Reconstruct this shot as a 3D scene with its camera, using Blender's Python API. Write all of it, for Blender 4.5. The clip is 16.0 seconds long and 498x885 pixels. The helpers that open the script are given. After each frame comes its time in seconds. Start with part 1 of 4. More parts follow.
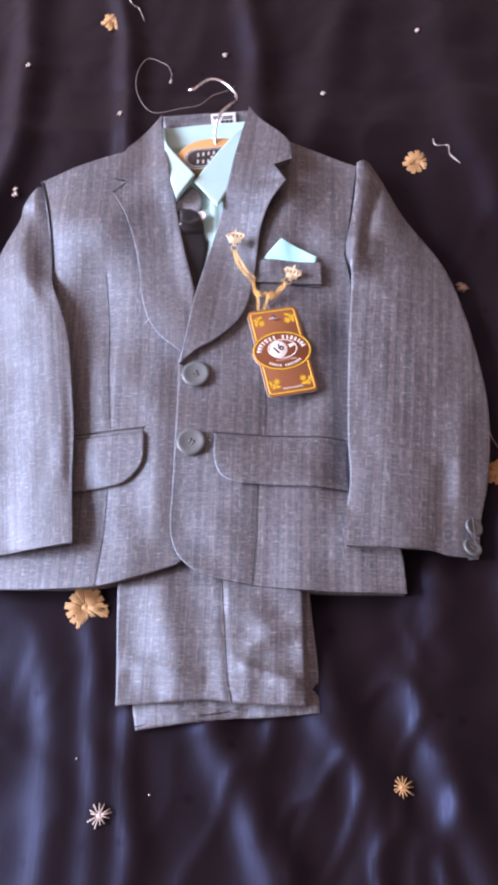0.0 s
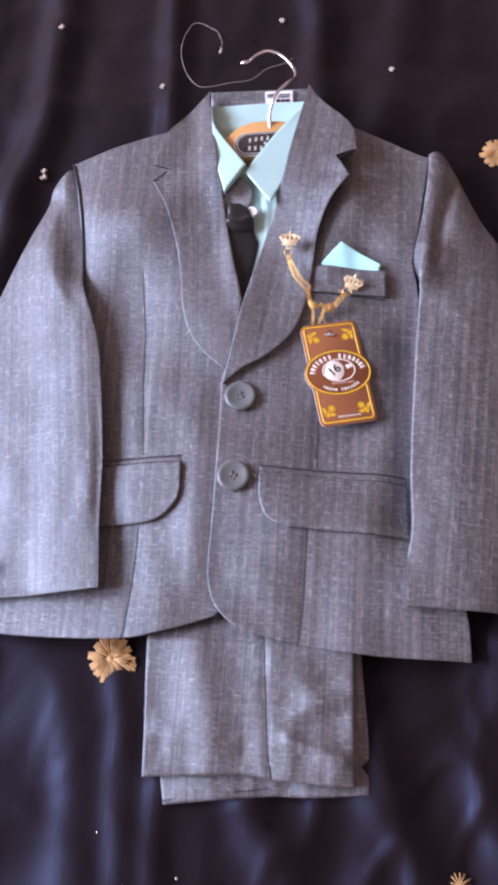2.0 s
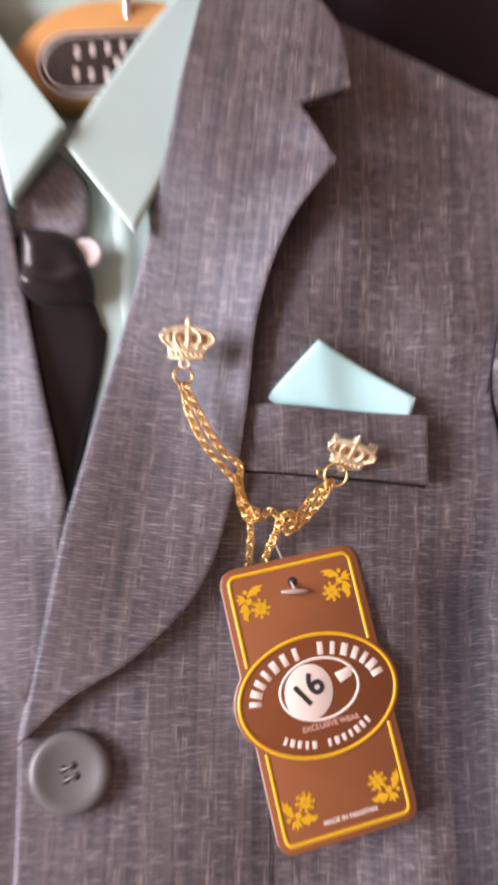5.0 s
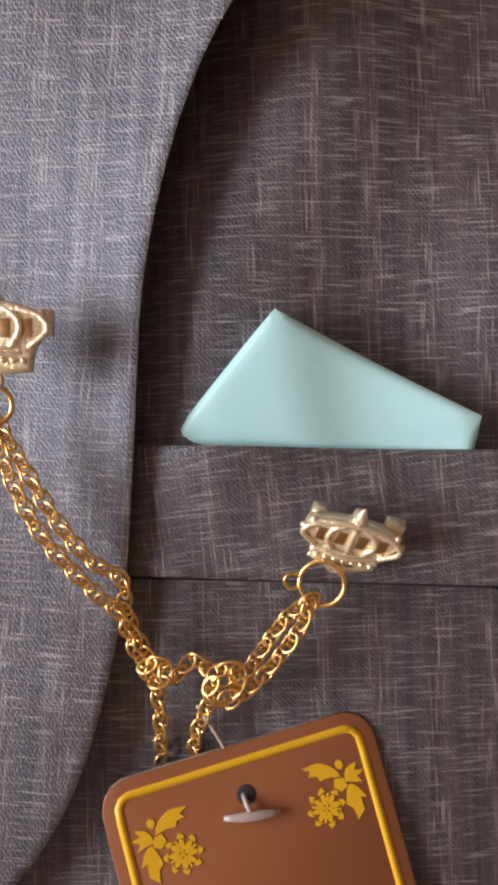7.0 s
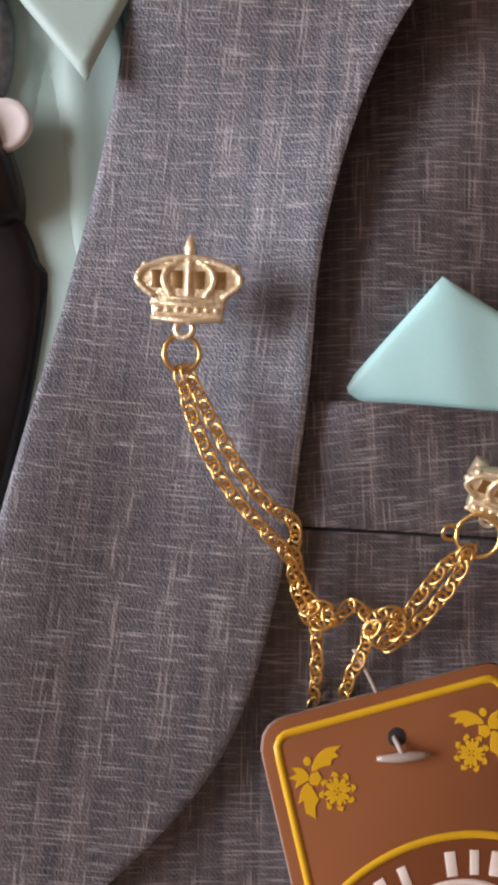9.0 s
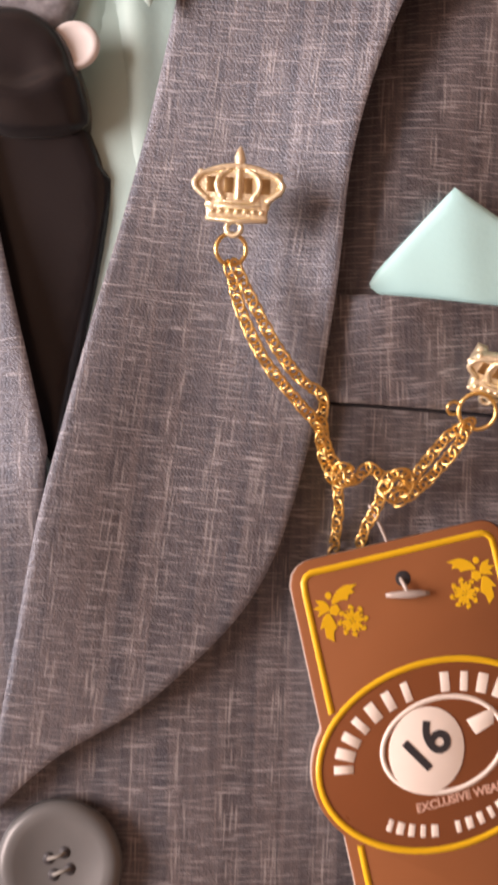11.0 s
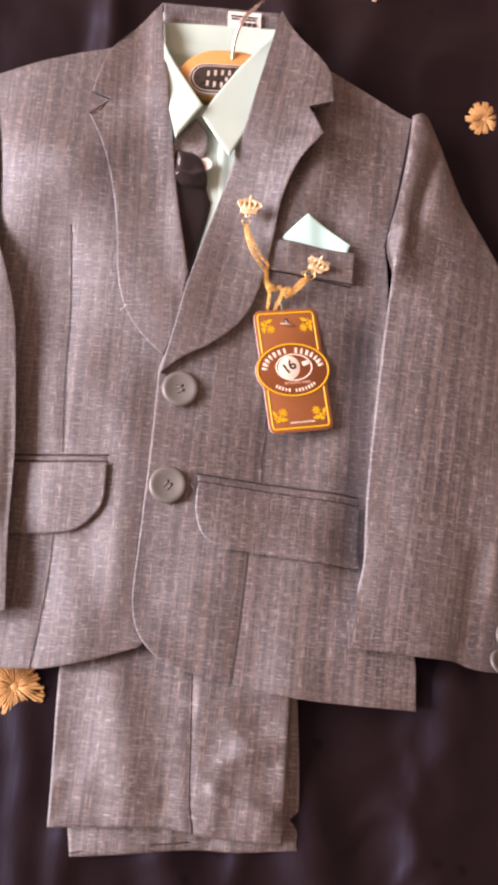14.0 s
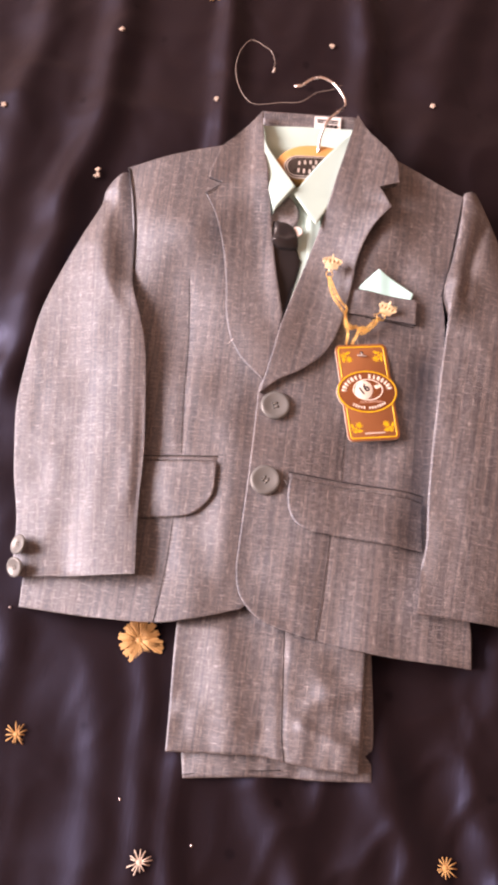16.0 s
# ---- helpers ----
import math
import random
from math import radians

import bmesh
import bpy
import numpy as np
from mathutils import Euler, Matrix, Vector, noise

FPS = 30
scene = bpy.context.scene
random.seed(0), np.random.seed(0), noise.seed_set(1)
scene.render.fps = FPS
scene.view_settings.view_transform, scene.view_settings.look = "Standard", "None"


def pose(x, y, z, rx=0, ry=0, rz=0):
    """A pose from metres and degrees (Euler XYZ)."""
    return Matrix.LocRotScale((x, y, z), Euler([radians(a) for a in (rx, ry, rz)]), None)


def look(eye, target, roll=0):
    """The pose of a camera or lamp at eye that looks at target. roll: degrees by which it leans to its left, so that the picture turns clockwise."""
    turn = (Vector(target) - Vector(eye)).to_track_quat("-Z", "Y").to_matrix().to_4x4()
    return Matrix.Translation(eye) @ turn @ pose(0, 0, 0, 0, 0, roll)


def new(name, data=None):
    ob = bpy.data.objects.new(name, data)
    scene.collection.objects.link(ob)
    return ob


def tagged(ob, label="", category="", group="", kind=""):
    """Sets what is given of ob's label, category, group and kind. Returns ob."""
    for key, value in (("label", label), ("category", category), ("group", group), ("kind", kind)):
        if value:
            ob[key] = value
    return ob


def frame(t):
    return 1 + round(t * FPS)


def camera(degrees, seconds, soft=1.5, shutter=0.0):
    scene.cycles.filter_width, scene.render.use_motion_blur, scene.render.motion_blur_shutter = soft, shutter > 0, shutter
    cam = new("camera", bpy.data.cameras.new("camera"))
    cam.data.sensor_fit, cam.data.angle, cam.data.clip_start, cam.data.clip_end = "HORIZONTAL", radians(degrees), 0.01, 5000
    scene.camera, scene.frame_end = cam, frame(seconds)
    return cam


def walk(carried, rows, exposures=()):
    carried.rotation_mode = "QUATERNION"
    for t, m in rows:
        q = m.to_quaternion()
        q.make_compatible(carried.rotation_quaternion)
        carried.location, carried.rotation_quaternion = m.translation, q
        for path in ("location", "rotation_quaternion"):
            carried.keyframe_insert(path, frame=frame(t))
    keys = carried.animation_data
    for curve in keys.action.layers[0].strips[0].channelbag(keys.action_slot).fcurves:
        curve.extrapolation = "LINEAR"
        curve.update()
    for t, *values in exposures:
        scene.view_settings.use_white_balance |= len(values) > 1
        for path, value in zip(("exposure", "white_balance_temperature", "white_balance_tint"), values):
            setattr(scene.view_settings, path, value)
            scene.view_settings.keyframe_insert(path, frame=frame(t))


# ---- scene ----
cam = camera(29.97, 16.0, soft=3.8, shutter=0.4)
PATH = [
    (0, pose(0.02592, -0.26732, 0.59110, 24.82, 2.87, 0.65)),
    (0.5, pose(0.02903, -0.26101, 0.58910, 24.45, 2.91, 1.08)),
    (1, pose(0.02762, -0.25015, 0.58477, 23.91, 2.46, 1.75)),
    (1.5, pose(0.01753, -0.22300, 0.56949, 22.80, 2.21, 2.51)),
    (2, pose(0.00582, -0.18615, 0.55047, 21.40, 3.40, 3.12)),
    (2.5, pose(-0.01258, -0.13542, 0.52928, 20.03, 3.55, 3.15)),
    (3, pose(-0.02576, -0.08385, 0.51009, 18.75, 3.12, 2.81)),
    (3.5, pose(-0.02679, -0.02852, 0.47573, 17.49, 2.54, 2.57)),
    (4, pose(-0.02313, 0.02033, 0.43213, 16.36, 1.21, 2.24)),
    (4.5, pose(-0.01071, 0.06040, 0.34674, 15.48, 0.42, 1.49)),
    (5, pose(-0.01329, 0.08721, 0.25380, 11.88, -2.96, -0.05)),
    (5.2, pose(-0.00572, 0.10115, 0.20627, 9.52, -3.83, -0.96)),
    (7.3, pose(0.01728, 0.13240, 0.13847, 6.82, 2.77, -2.20)),
    (7.5, pose(0.01486, 0.13104, 0.13890, 7.15, 2.12, -1.95)),
    (8, pose(0.00626, 0.12730, 0.14068, 8.27, 1.16, -1.71)),
    (8.5, pose(-0.00202, 0.12475, 0.14094, 8.55, 1.03, -0.91)),
    (8.7, pose(-0.00505, 0.12314, 0.14258, 9.12, 0.90, -0.59)),
    (11, pose(-0.01336, 0.11133, 0.16672, 4.50, 0.60, 0.77)),
    (11.5, pose(0.01467, 0.08735, 0.20818, 3.59, 4.43, 1.47)),
    (12, pose(0.00325, 0.04988, 0.28808, 7.17, -0.55, 1.45)),
    (12.5, pose(-0.01778, 0.01528, 0.36154, 8.03, -2.98, 2.31)),
    (13, pose(-0.03286, -0.01974, 0.41367, 9.91, -4.47, 3.21)),
    (13.5, pose(-0.04301, -0.06334, 0.46731, 12.36, -5.95, 4.30)),
    (14, pose(-0.03760, -0.09072, 0.50534, 13.19, -5.05, 5.01)),
    (14.5, pose(-0.02643, -0.12401, 0.55241, 16.29, -3.78, 4.46)),
    (15, pose(-0.03819, -0.14590, 0.57925, 17.64, -3.51, 4.57)),
    (15.5, pose(-0.04566, -0.17275, 0.59231, 18.85, -2.07, 5.94)),
    (16, pose(-0.04910, -0.18704, 0.59899, 19.91, -1.42, 6.73)),
]
# seconds, stops, kelvin, tint
EXPOSURES = [(0, 0.88, 6300, 31.5), (3.8, 0.4, 6300, 30.5), (4.8, 0.47, 7900, 36.5), (7.3, -0.23, 8000, 27.5), (8.7, -0.25, 7900, 27.5), (10.8, 0.22, 9450, 37.5), (11.5, 0.31, 9250, 37.5), (12.0, 0.27, 8000, 32.5), (12.5, 0.55, 8500, 36.5), (13.0, 0.63, 9050, 39.5), (14.5, 0.95, 9450, 43.5), (16, 1.02, 9750, 44.5)]
walk(cam, PATH, EXPOSURES)

# ---- world, lights ----
world = bpy.data.worlds.new("world")
scene.world = world
world.use_nodes = True
wn = world.node_tree.nodes
sky = wn.new("ShaderNodeTexSky")
sky.sky_type, sky.sun_disc = "NISHITA", False
sky.sun_elevation, sky.sun_rotation = radians(38), radians(250)
wn["Background"].inputs[1].default_value = 0.12
world.node_tree.links.new(sky.outputs[0], wn["Background"].inputs[0])

# daylight in the opening of the window beside the cloth
window_light = new("window_light", bpy.data.lights.new("window_light", "AREA"))
window_light.data.shape = "RECTANGLE"
window_light.data.size, window_light.data.size_y = 2.5, 1.7
window_light.data.energy, window_light.data.color = 266.0, (0.76, 0.88, 1.0)
window_light.matrix_world = look((-3.42, 0.1, 1.9), (0.0, 0.05, 0.0))


# ---- materials ----
class Nodes:
    """A node material in a few words."""

    def __init__(self, name):
        self.mat = bpy.data.materials.new(name)
        self.mat.use_nodes = True
        self.t = self.mat.node_tree
        self.b = self.t.nodes["Principled BSDF"]

    def n(self, kind, **props):
        node = self.t.nodes.new("ShaderNode" + kind)
        for key, value in props.items():
            if key == "operation":
                node.operation = value
            elif key == "blend":
                node.blend_type = value
            elif key == "data":
                node.data_type = value
            elif key == "feature":
                node.feature = value
            elif key == "bands":
                node.bands_direction = value
        return node

    def put(self, node, **values):
        for key, value in values.items():
            sock = node.inputs[int(key[1:])]
            if isinstance(value, bpy.types.NodeSocket):
                self.t.links.new(value, sock)
            else:
                sock.default_value = value
        return node

    def math(self, op, a, b=0.0):
        return self.put(self.n("Math", operation=op), i0=a, i1=b).outputs[0]

    def mix(self, f, a, b):
        node = self.n("MixRGB")
        return self.put(node, i0=f, i1=a, i2=b).outputs[0]

    def coord(self, which, scale=(1, 1, 1), turn=0.0):
        c = self.n("TexCoord").outputs[which]
        m = self.n("Mapping")
        self.t.links.new(c, m.inputs[0])
        m.inputs[2].default_value = (0, 0, turn)
        m.inputs[3].default_value = scale
        return m.outputs[0]

    def noise(self, vec, scale, detail=2.0, rough=0.5):
        return self.put(self.n("TexNoise"), i0=vec, i2=scale, i3=detail, i4=rough).outputs[0]

    def ramp(self, f, a, b, lo=0.0, hi=1.0):
        r = self.n("MapRange")
        return self.put(r, i0=f, i1=a, i2=b, i3=lo, i4=hi).outputs[0]

    def set(self, **values):
        for key, value in values.items():
            sock = self.b.inputs[key.replace("_", " ")]
            if isinstance(value, bpy.types.NodeSocket):
                self.t.links.new(value, sock)
            else:
                sock.default_value = value
        return self

    def bump(self, height, strength, distance):
        node = self.n("Bump")
        node.inputs["Strength"].default_value = strength
        node.inputs["Distance"].default_value = distance
        self.t.links.new(height, node.inputs["Height"])
        self.t.links.new(node.outputs[0], self.b.inputs["Normal"])
        return self


def suiting():
    """Charcoal twill suiting: faint brown warp stripes, fine pale streaks along warp and weft, diagonal ribs, a cool sheen."""
    k = Nodes("suiting")
    uv = k.coord("UV")
    wobble = k.noise(k.coord("UV", (420, 1100, 1)), 1.0, 2.0, 0.6)
    rib = k.put(k.n("TexWave", bands="X"), i0=k.coord("UV", (1, 1, 1), radians(-42)), i1=600.0, i2=8.0, i3=2.0, i4=3.0).outputs[1]   # twill ribs
    streak_v = k.noise(k.coord("UV", (640, 7, 1)), 1.0, 2.0, 0.55)                # long faint streaks along the warp
    streak_w = k.noise(k.coord("UV", (14, 640, 1)), 1.0, 3.0, 0.6)               # and along the weft
    slub_w = k.noise(k.coord("UV", (190, 3000, 1)), 1.0, 1.5, 0.55)              # short pale dashes
    slub_v = k.noise(k.coord("UV", (2900, 120, 1)), 1.0, 1.5, 0.55)
    stripe = k.put(k.n("TexWave", bands="X"), i0=uv, i1=41.0, i2=3.0, i3=2.0, i4=2.4).outputs[1]
    broad = k.noise(uv, 24.0, 4.0, 0.6)
    blue, brown = (0.018, 0.0175, 0.028, 1), (0.084, 0.049, 0.036, 1)
    base = k.mix(k.ramp(stripe, 0.35, 0.95, 0.18, 0.48), blue, brown)
    base = k.mix(k.ramp(broad, 0.32, 0.68, 0.0, 0.4), base, (0.064, 0.041, 0.033, 1))
    base = k.mix(k.ramp(streak_v, 0.40, 0.68, 0.0, 0.80), base, (0.145, 0.116, 0.112, 1))
    base = k.mix(k.ramp(streak_w, 0.46, 0.72, 0.0, 0.44), base, (0.145, 0.116, 0.112, 1))
    base = k.mix(k.math("MULTIPLY", k.ramp(rib, 0.60, 0.10), k.ramp(wobble, 0.25, 0.65, 0.12, 0.50)), base, (0.004, 0.004, 0.007, 1))
    base = k.mix(k.math("MULTIPLY", k.ramp(stripe, 0.45, 0.98, 0.12, 1.0), k.ramp(slub_v, 0.55, 0.66, 0.0, 0.60)), base, (0.40, 0.38, 0.37, 1))
    base = k.mix(k.math("MULTIPLY", k.ramp(slub_w, 0.54, 0.66, 0.0, 0.62), k.ramp(streak_w, 0.40, 0.65, 0.45, 1.0)), base, (0.46, 0.45, 0.46, 1))
    k.set(Base_Color=base, Roughness=k.ramp(streak_v, 0.3, 0.7, 0.54, 0.48), Specular_IOR_Level=1.0, IOR=1.66, Specular_Tint=(0.68, 0.83, 1.0, 1),
          Sheen_Weight=0.05, Sheen_Roughness=0.5, Sheen_Tint=(0.75, 0.85, 1.0, 1))
    k.bump(k.math("ADD", rib, slub_w), 0.25, 0.0004)
    return k.mat


def satin():
    k = Nodes("navy_satin")
    g = k.coord("Object")
    fine = k.noise(k.coord("Object", (900, 120, 1)), 1.0, 2.0, 0.6)
    cloud = k.noise(g, 7.0, 4.0, 0.55)
    v = k.n("TexVoronoi")
    k.put(v, i0=g, i2=26.0)
    dots = k.ramp(k.math("ADD", v.outputs[0], k.math("MULTIPLY", k.noise(g, 260.0, 2.0), 0.10)), 0.10, 0.16, 0.38, 0.0)     # small dark woven sprigs
    col = k.mix(cloud, (0.0085, 0.0042, 0.0042, 1), (0.0150, 0.0080, 0.0076, 1))
    col = k.mix(dots, col, (0.0018, 0.0018, 0.003, 1))
    k.set(Base_Color=col, Roughness=k.ramp(fine, 0.3, 0.7, 0.38, 0.50), Specular_IOR_Level=k.ramp(dots, 0.0, 0.9, 0.30, 0.10), Specular_Tint=(0.42, 0.54, 1.0, 1),
          Sheen_Weight=0.03, Sheen_Roughness=0.4, Sheen_Tint=(0.55, 0.5, 0.8, 1))
    k.bump(fine, 0.15, 0.0004)
    return k.mat


def cotton(name, colour, dark, rough=0.6, scale=1400.0):
    k = Nodes(name)
    uv = k.coord("Object")
    fine = k.noise(uv, scale, 2.0)
    cloud = k.noise(uv, 30.0, 3.0)
    col = k.mix(k.ramp(cloud, 0.3, 0.7), colour, dark)
    k.set(Base_Color=col, Roughness=rough, Sheen_Weight=0.1, Specular_IOR_Level=0.4)
    k.bump(fine, 0.15, 0.0002)
    return k.mat


def plain(name, colour, rough=0.5, metal=0.0, vary=0.12, scale=300.0, bump=0.1):
    k = Nodes(name)
    g = k.coord("Object")
    f = k.noise(g, scale, 3.0)
    lo = tuple(c * (1 - vary) for c in colour[:3]) + (1,)
    hi = tuple(min(1, c * (1 + vary)) for c in colour[:3]) + (1,)
    k.set(Base_Color=k.mix(f, lo, hi), Roughness=k.ramp(f, 0.2, 0.8, max(0.03, rough - 0.06), rough + 0.06), Metallic=metal)
    k.bump(f, bump, 0.0003)
    return k.mat


SUIT = suiting()
SATIN = satin()
MINT = cotton("mint_cotton", (0.43, 0.65, 0.63, 1), (0.40, 0.61, 0.59, 1), 0.5)
HANKY = cotton("mint_satin", (0.47, 0.91, 0.93, 1), (0.43, 0.86, 0.89, 1), 0.38)
TIE_BLACK = cotton("black_tie_satin", (0.010, 0.009, 0.011, 1), (0.016, 0.014, 0.016, 1), 0.24)
TIE_BAND = plain("grey_band_cloth", (0.27, 0.28, 0.31), 0.5, 0.0, 0.75, 700.0, 0.4)
# near-black: sewn seams, and cords that stand in for shade at edges
SEAM_SHADE = cotton("dark_seam_and_shade", (0.012, 0.012, 0.018, 1), (0.02, 0.02, 0.026, 1), 0.8)
PALE = cotton("pale_edge_thread", (0.09, 0.085, 0.09, 1), (0.06, 0.06, 0.065, 1), 0.7)
BUTTON = plain("grey_button_resin", (0.125, 0.135, 0.138), 0.34, 0.0, 0.15, 120.0)
THREAD = plain("button_thread", (0.26, 0.26, 0.24), 0.8)
CROWN_GOLD = plain("pale_gilt_metal", (1.0, 0.84, 0.60), 0.36, 0.65, 0.10, 1400.0, 0.6)
GOLD = plain("gilt_metal", (0.96, 0.63, 0.25), 0.30, 1.0, 0.12, 900.0, 0.3)
STEEL = plain("polished_steel_wire", (0.80, 0.80, 0.82), 0.25, 1.0, 0.08)
NYLON = plain("clear_nylon", (0.24, 0.21, 0.20), 0.25)
TINSEL = plain("dull_silver_thread", (0.42, 0.36, 0.34), 0.35, 0.4)
WOOD = plain("tan_wood", (0.62, 0.33, 0.12), 0.4, 0.0, 0.2, 60.0)
PLATE = plain("black_plate_lacquer", (0.03, 0.026, 0.024), 0.3)
SILVER = plain("silver_print", (0.62, 0.60, 0.58), 0.35, 0.3)
LABEL = plain("white_woven_label", (0.75, 0.74, 0.74), 0.7)
INK = plain("black_ink", (0.03, 0.03, 0.035), 0.6)
CARD_BROWN = plain("brown_coated_card", (0.31, 0.115, 0.048), 0.38, 0.0, 0.08, 40.0, 0.03)
CARD_EDGE = plain("pale_card_board", (0.62, 0.52, 0.46), 0.7)
CARD_DARK = plain("dark_brown_print", (0.225, 0.074, 0.030), 0.30, 0.0, 0.06, 40.0, 0.03)
CARD_GOLD = plain("gold_print", (0.84, 0.50, 0.03), 0.34, 0.0, 0.1, 200.0, 0.05)
CARD_WHITE = plain("white_print", (0.90, 0.85, 0.78), 0.4, 0.0, 0.05)
CARD_PINK = plain("pale_pink_print", (0.70, 0.45, 0.36), 0.4, 0.0, 0.05)
PLASTIC = plain("clear_plastic_fastener", (0.46, 0.41, 0.38), 0.2)
EMBROIDERY = cotton("gold_embroidery_thread", (0.42, 0.22, 0.08, 1), (0.58, 0.35, 0.15, 1), 0.5, 2500.0)
EMBROIDERY_PALE = cotton("pale_embroidery_thread", (0.50, 0.40, 0.34, 1), (0.62, 0.53, 0.46, 1), 0.5, 2500.0)
SEQUIN = plain("silver_sequin", (0.45, 0.40, 0.42), 0.3, 0.9)
# colours of the unseen room, set for how much fill it bounces
PAINT = plain("beige_wall_paint", (0.40, 0.272, 0.205), 0.8, 0.0, 0.06, 3.0)
FLOOR = plain("dark_floor_tile", (0.085, 0.060, 0.050), 0.5, 0.0, 0.15, 5.0)


# ---- mesh tools (plan numbers in millimetres) ----
MM = 0.001


def part(name, bm, material, parent=None, label="", smooth=True):
    """Links a bmesh as one mesh object, under a thing or a part."""
    me = bpy.data.meshes.new(name)
    bm.to_mesh(me)
    bm.free()
    me.materials.append(material)
    if smooth:
        me.polygons.foreach_set("use_smooth", [True] * len(me.polygons))
    ob = new(name, me)
    if parent is not None:
        ob.parent = parent
    if label:
        ob["label"] = label
    return ob


def thing(name, label, category, group="", kind="", at=(0, 0, 0)):
    ob = new(name)
    ob.empty_display_size = 0.02
    ob.location = at
    return tagged(ob, label, category, group, kind)


def outline(points, step=2.0):
    """A closed outline through the points, rounded but at the corners, which carry a third value."""
    pts = [np.array(p[:2], float) for p in points]
    sharp = [len(p) > 2 for p in points]
    n, out = len(pts), []
    for i in range(n):
        a, b, c, d = pts[i - 1], pts[i], pts[(i + 1) % n], pts[(i + 2) % n]
        ta = (c - b) if sharp[i] else (c - a) / 2
        tb = (c - b) if sharp[(i + 1) % n] else (d - b) / 2
        m = max(1, int(np.linalg.norm(c - b) / step))
        for k in range(m):
            s = k / m
            out.append((2 * s**3 - 3 * s * s + 1) * b + (s**3 - 2 * s * s + s) * ta + (3 * s * s - 2 * s**3) * c + (s**3 - s * s) * tb)
    return np.array(out)


def curve_points(points, step=1.0, dims=3):
    pts = [np.array(p, float) for p in points]
    pts = [2 * pts[0] - pts[1]] + pts + [2 * pts[-1] - pts[-2]]
    out = []
    for i in range(1, len(pts) - 2):
        a, b, c, d = pts[i - 1 : i + 3]
        m = max(1, int(np.linalg.norm(c - b) / step))
        for k in range(m):
            s = k / m
            out.append(0.5 * (2 * b + (c - a) * s + (2 * a - 5 * b + 4 * c - d) * s * s + (3 * b - a - 3 * c + d) * s**3))
    out.append(pts[-2])
    return np.array(out)


def dist_to(path, xy, closed=True):
    """How far each of the points lies from a path, in plan."""
    a = path[:, :2]
    b = np.roll(a, -1, 0) if closed else a[1:]
    a = a if closed else a[:-1]
    best = np.full(len(xy), 1e9)
    for p, q in zip(a, b):
        pq = q - p
        s = np.clip(((xy - p) @ pq) / max(pq @ pq, 1e-9), 0, 1)
        best = np.minimum(best, np.hypot(*(xy - p - s[:, None] * pq).T))
    return best


def inside(path, xy):
    odd = np.zeros(len(xy), bool)
    for p, q in zip(path, np.roll(path, -1, 0)):
        cross = (p[1] > xy[:, 1]) != (q[1] > xy[:, 1])
        with np.errstate(divide="ignore", invalid="ignore"):
            odd ^= cross & (xy[:, 0] < (q[0] - p[0]) * (xy[:, 1] - p[1]) / (q[1] - p[1] + 1e-12) + p[0])
    return odd


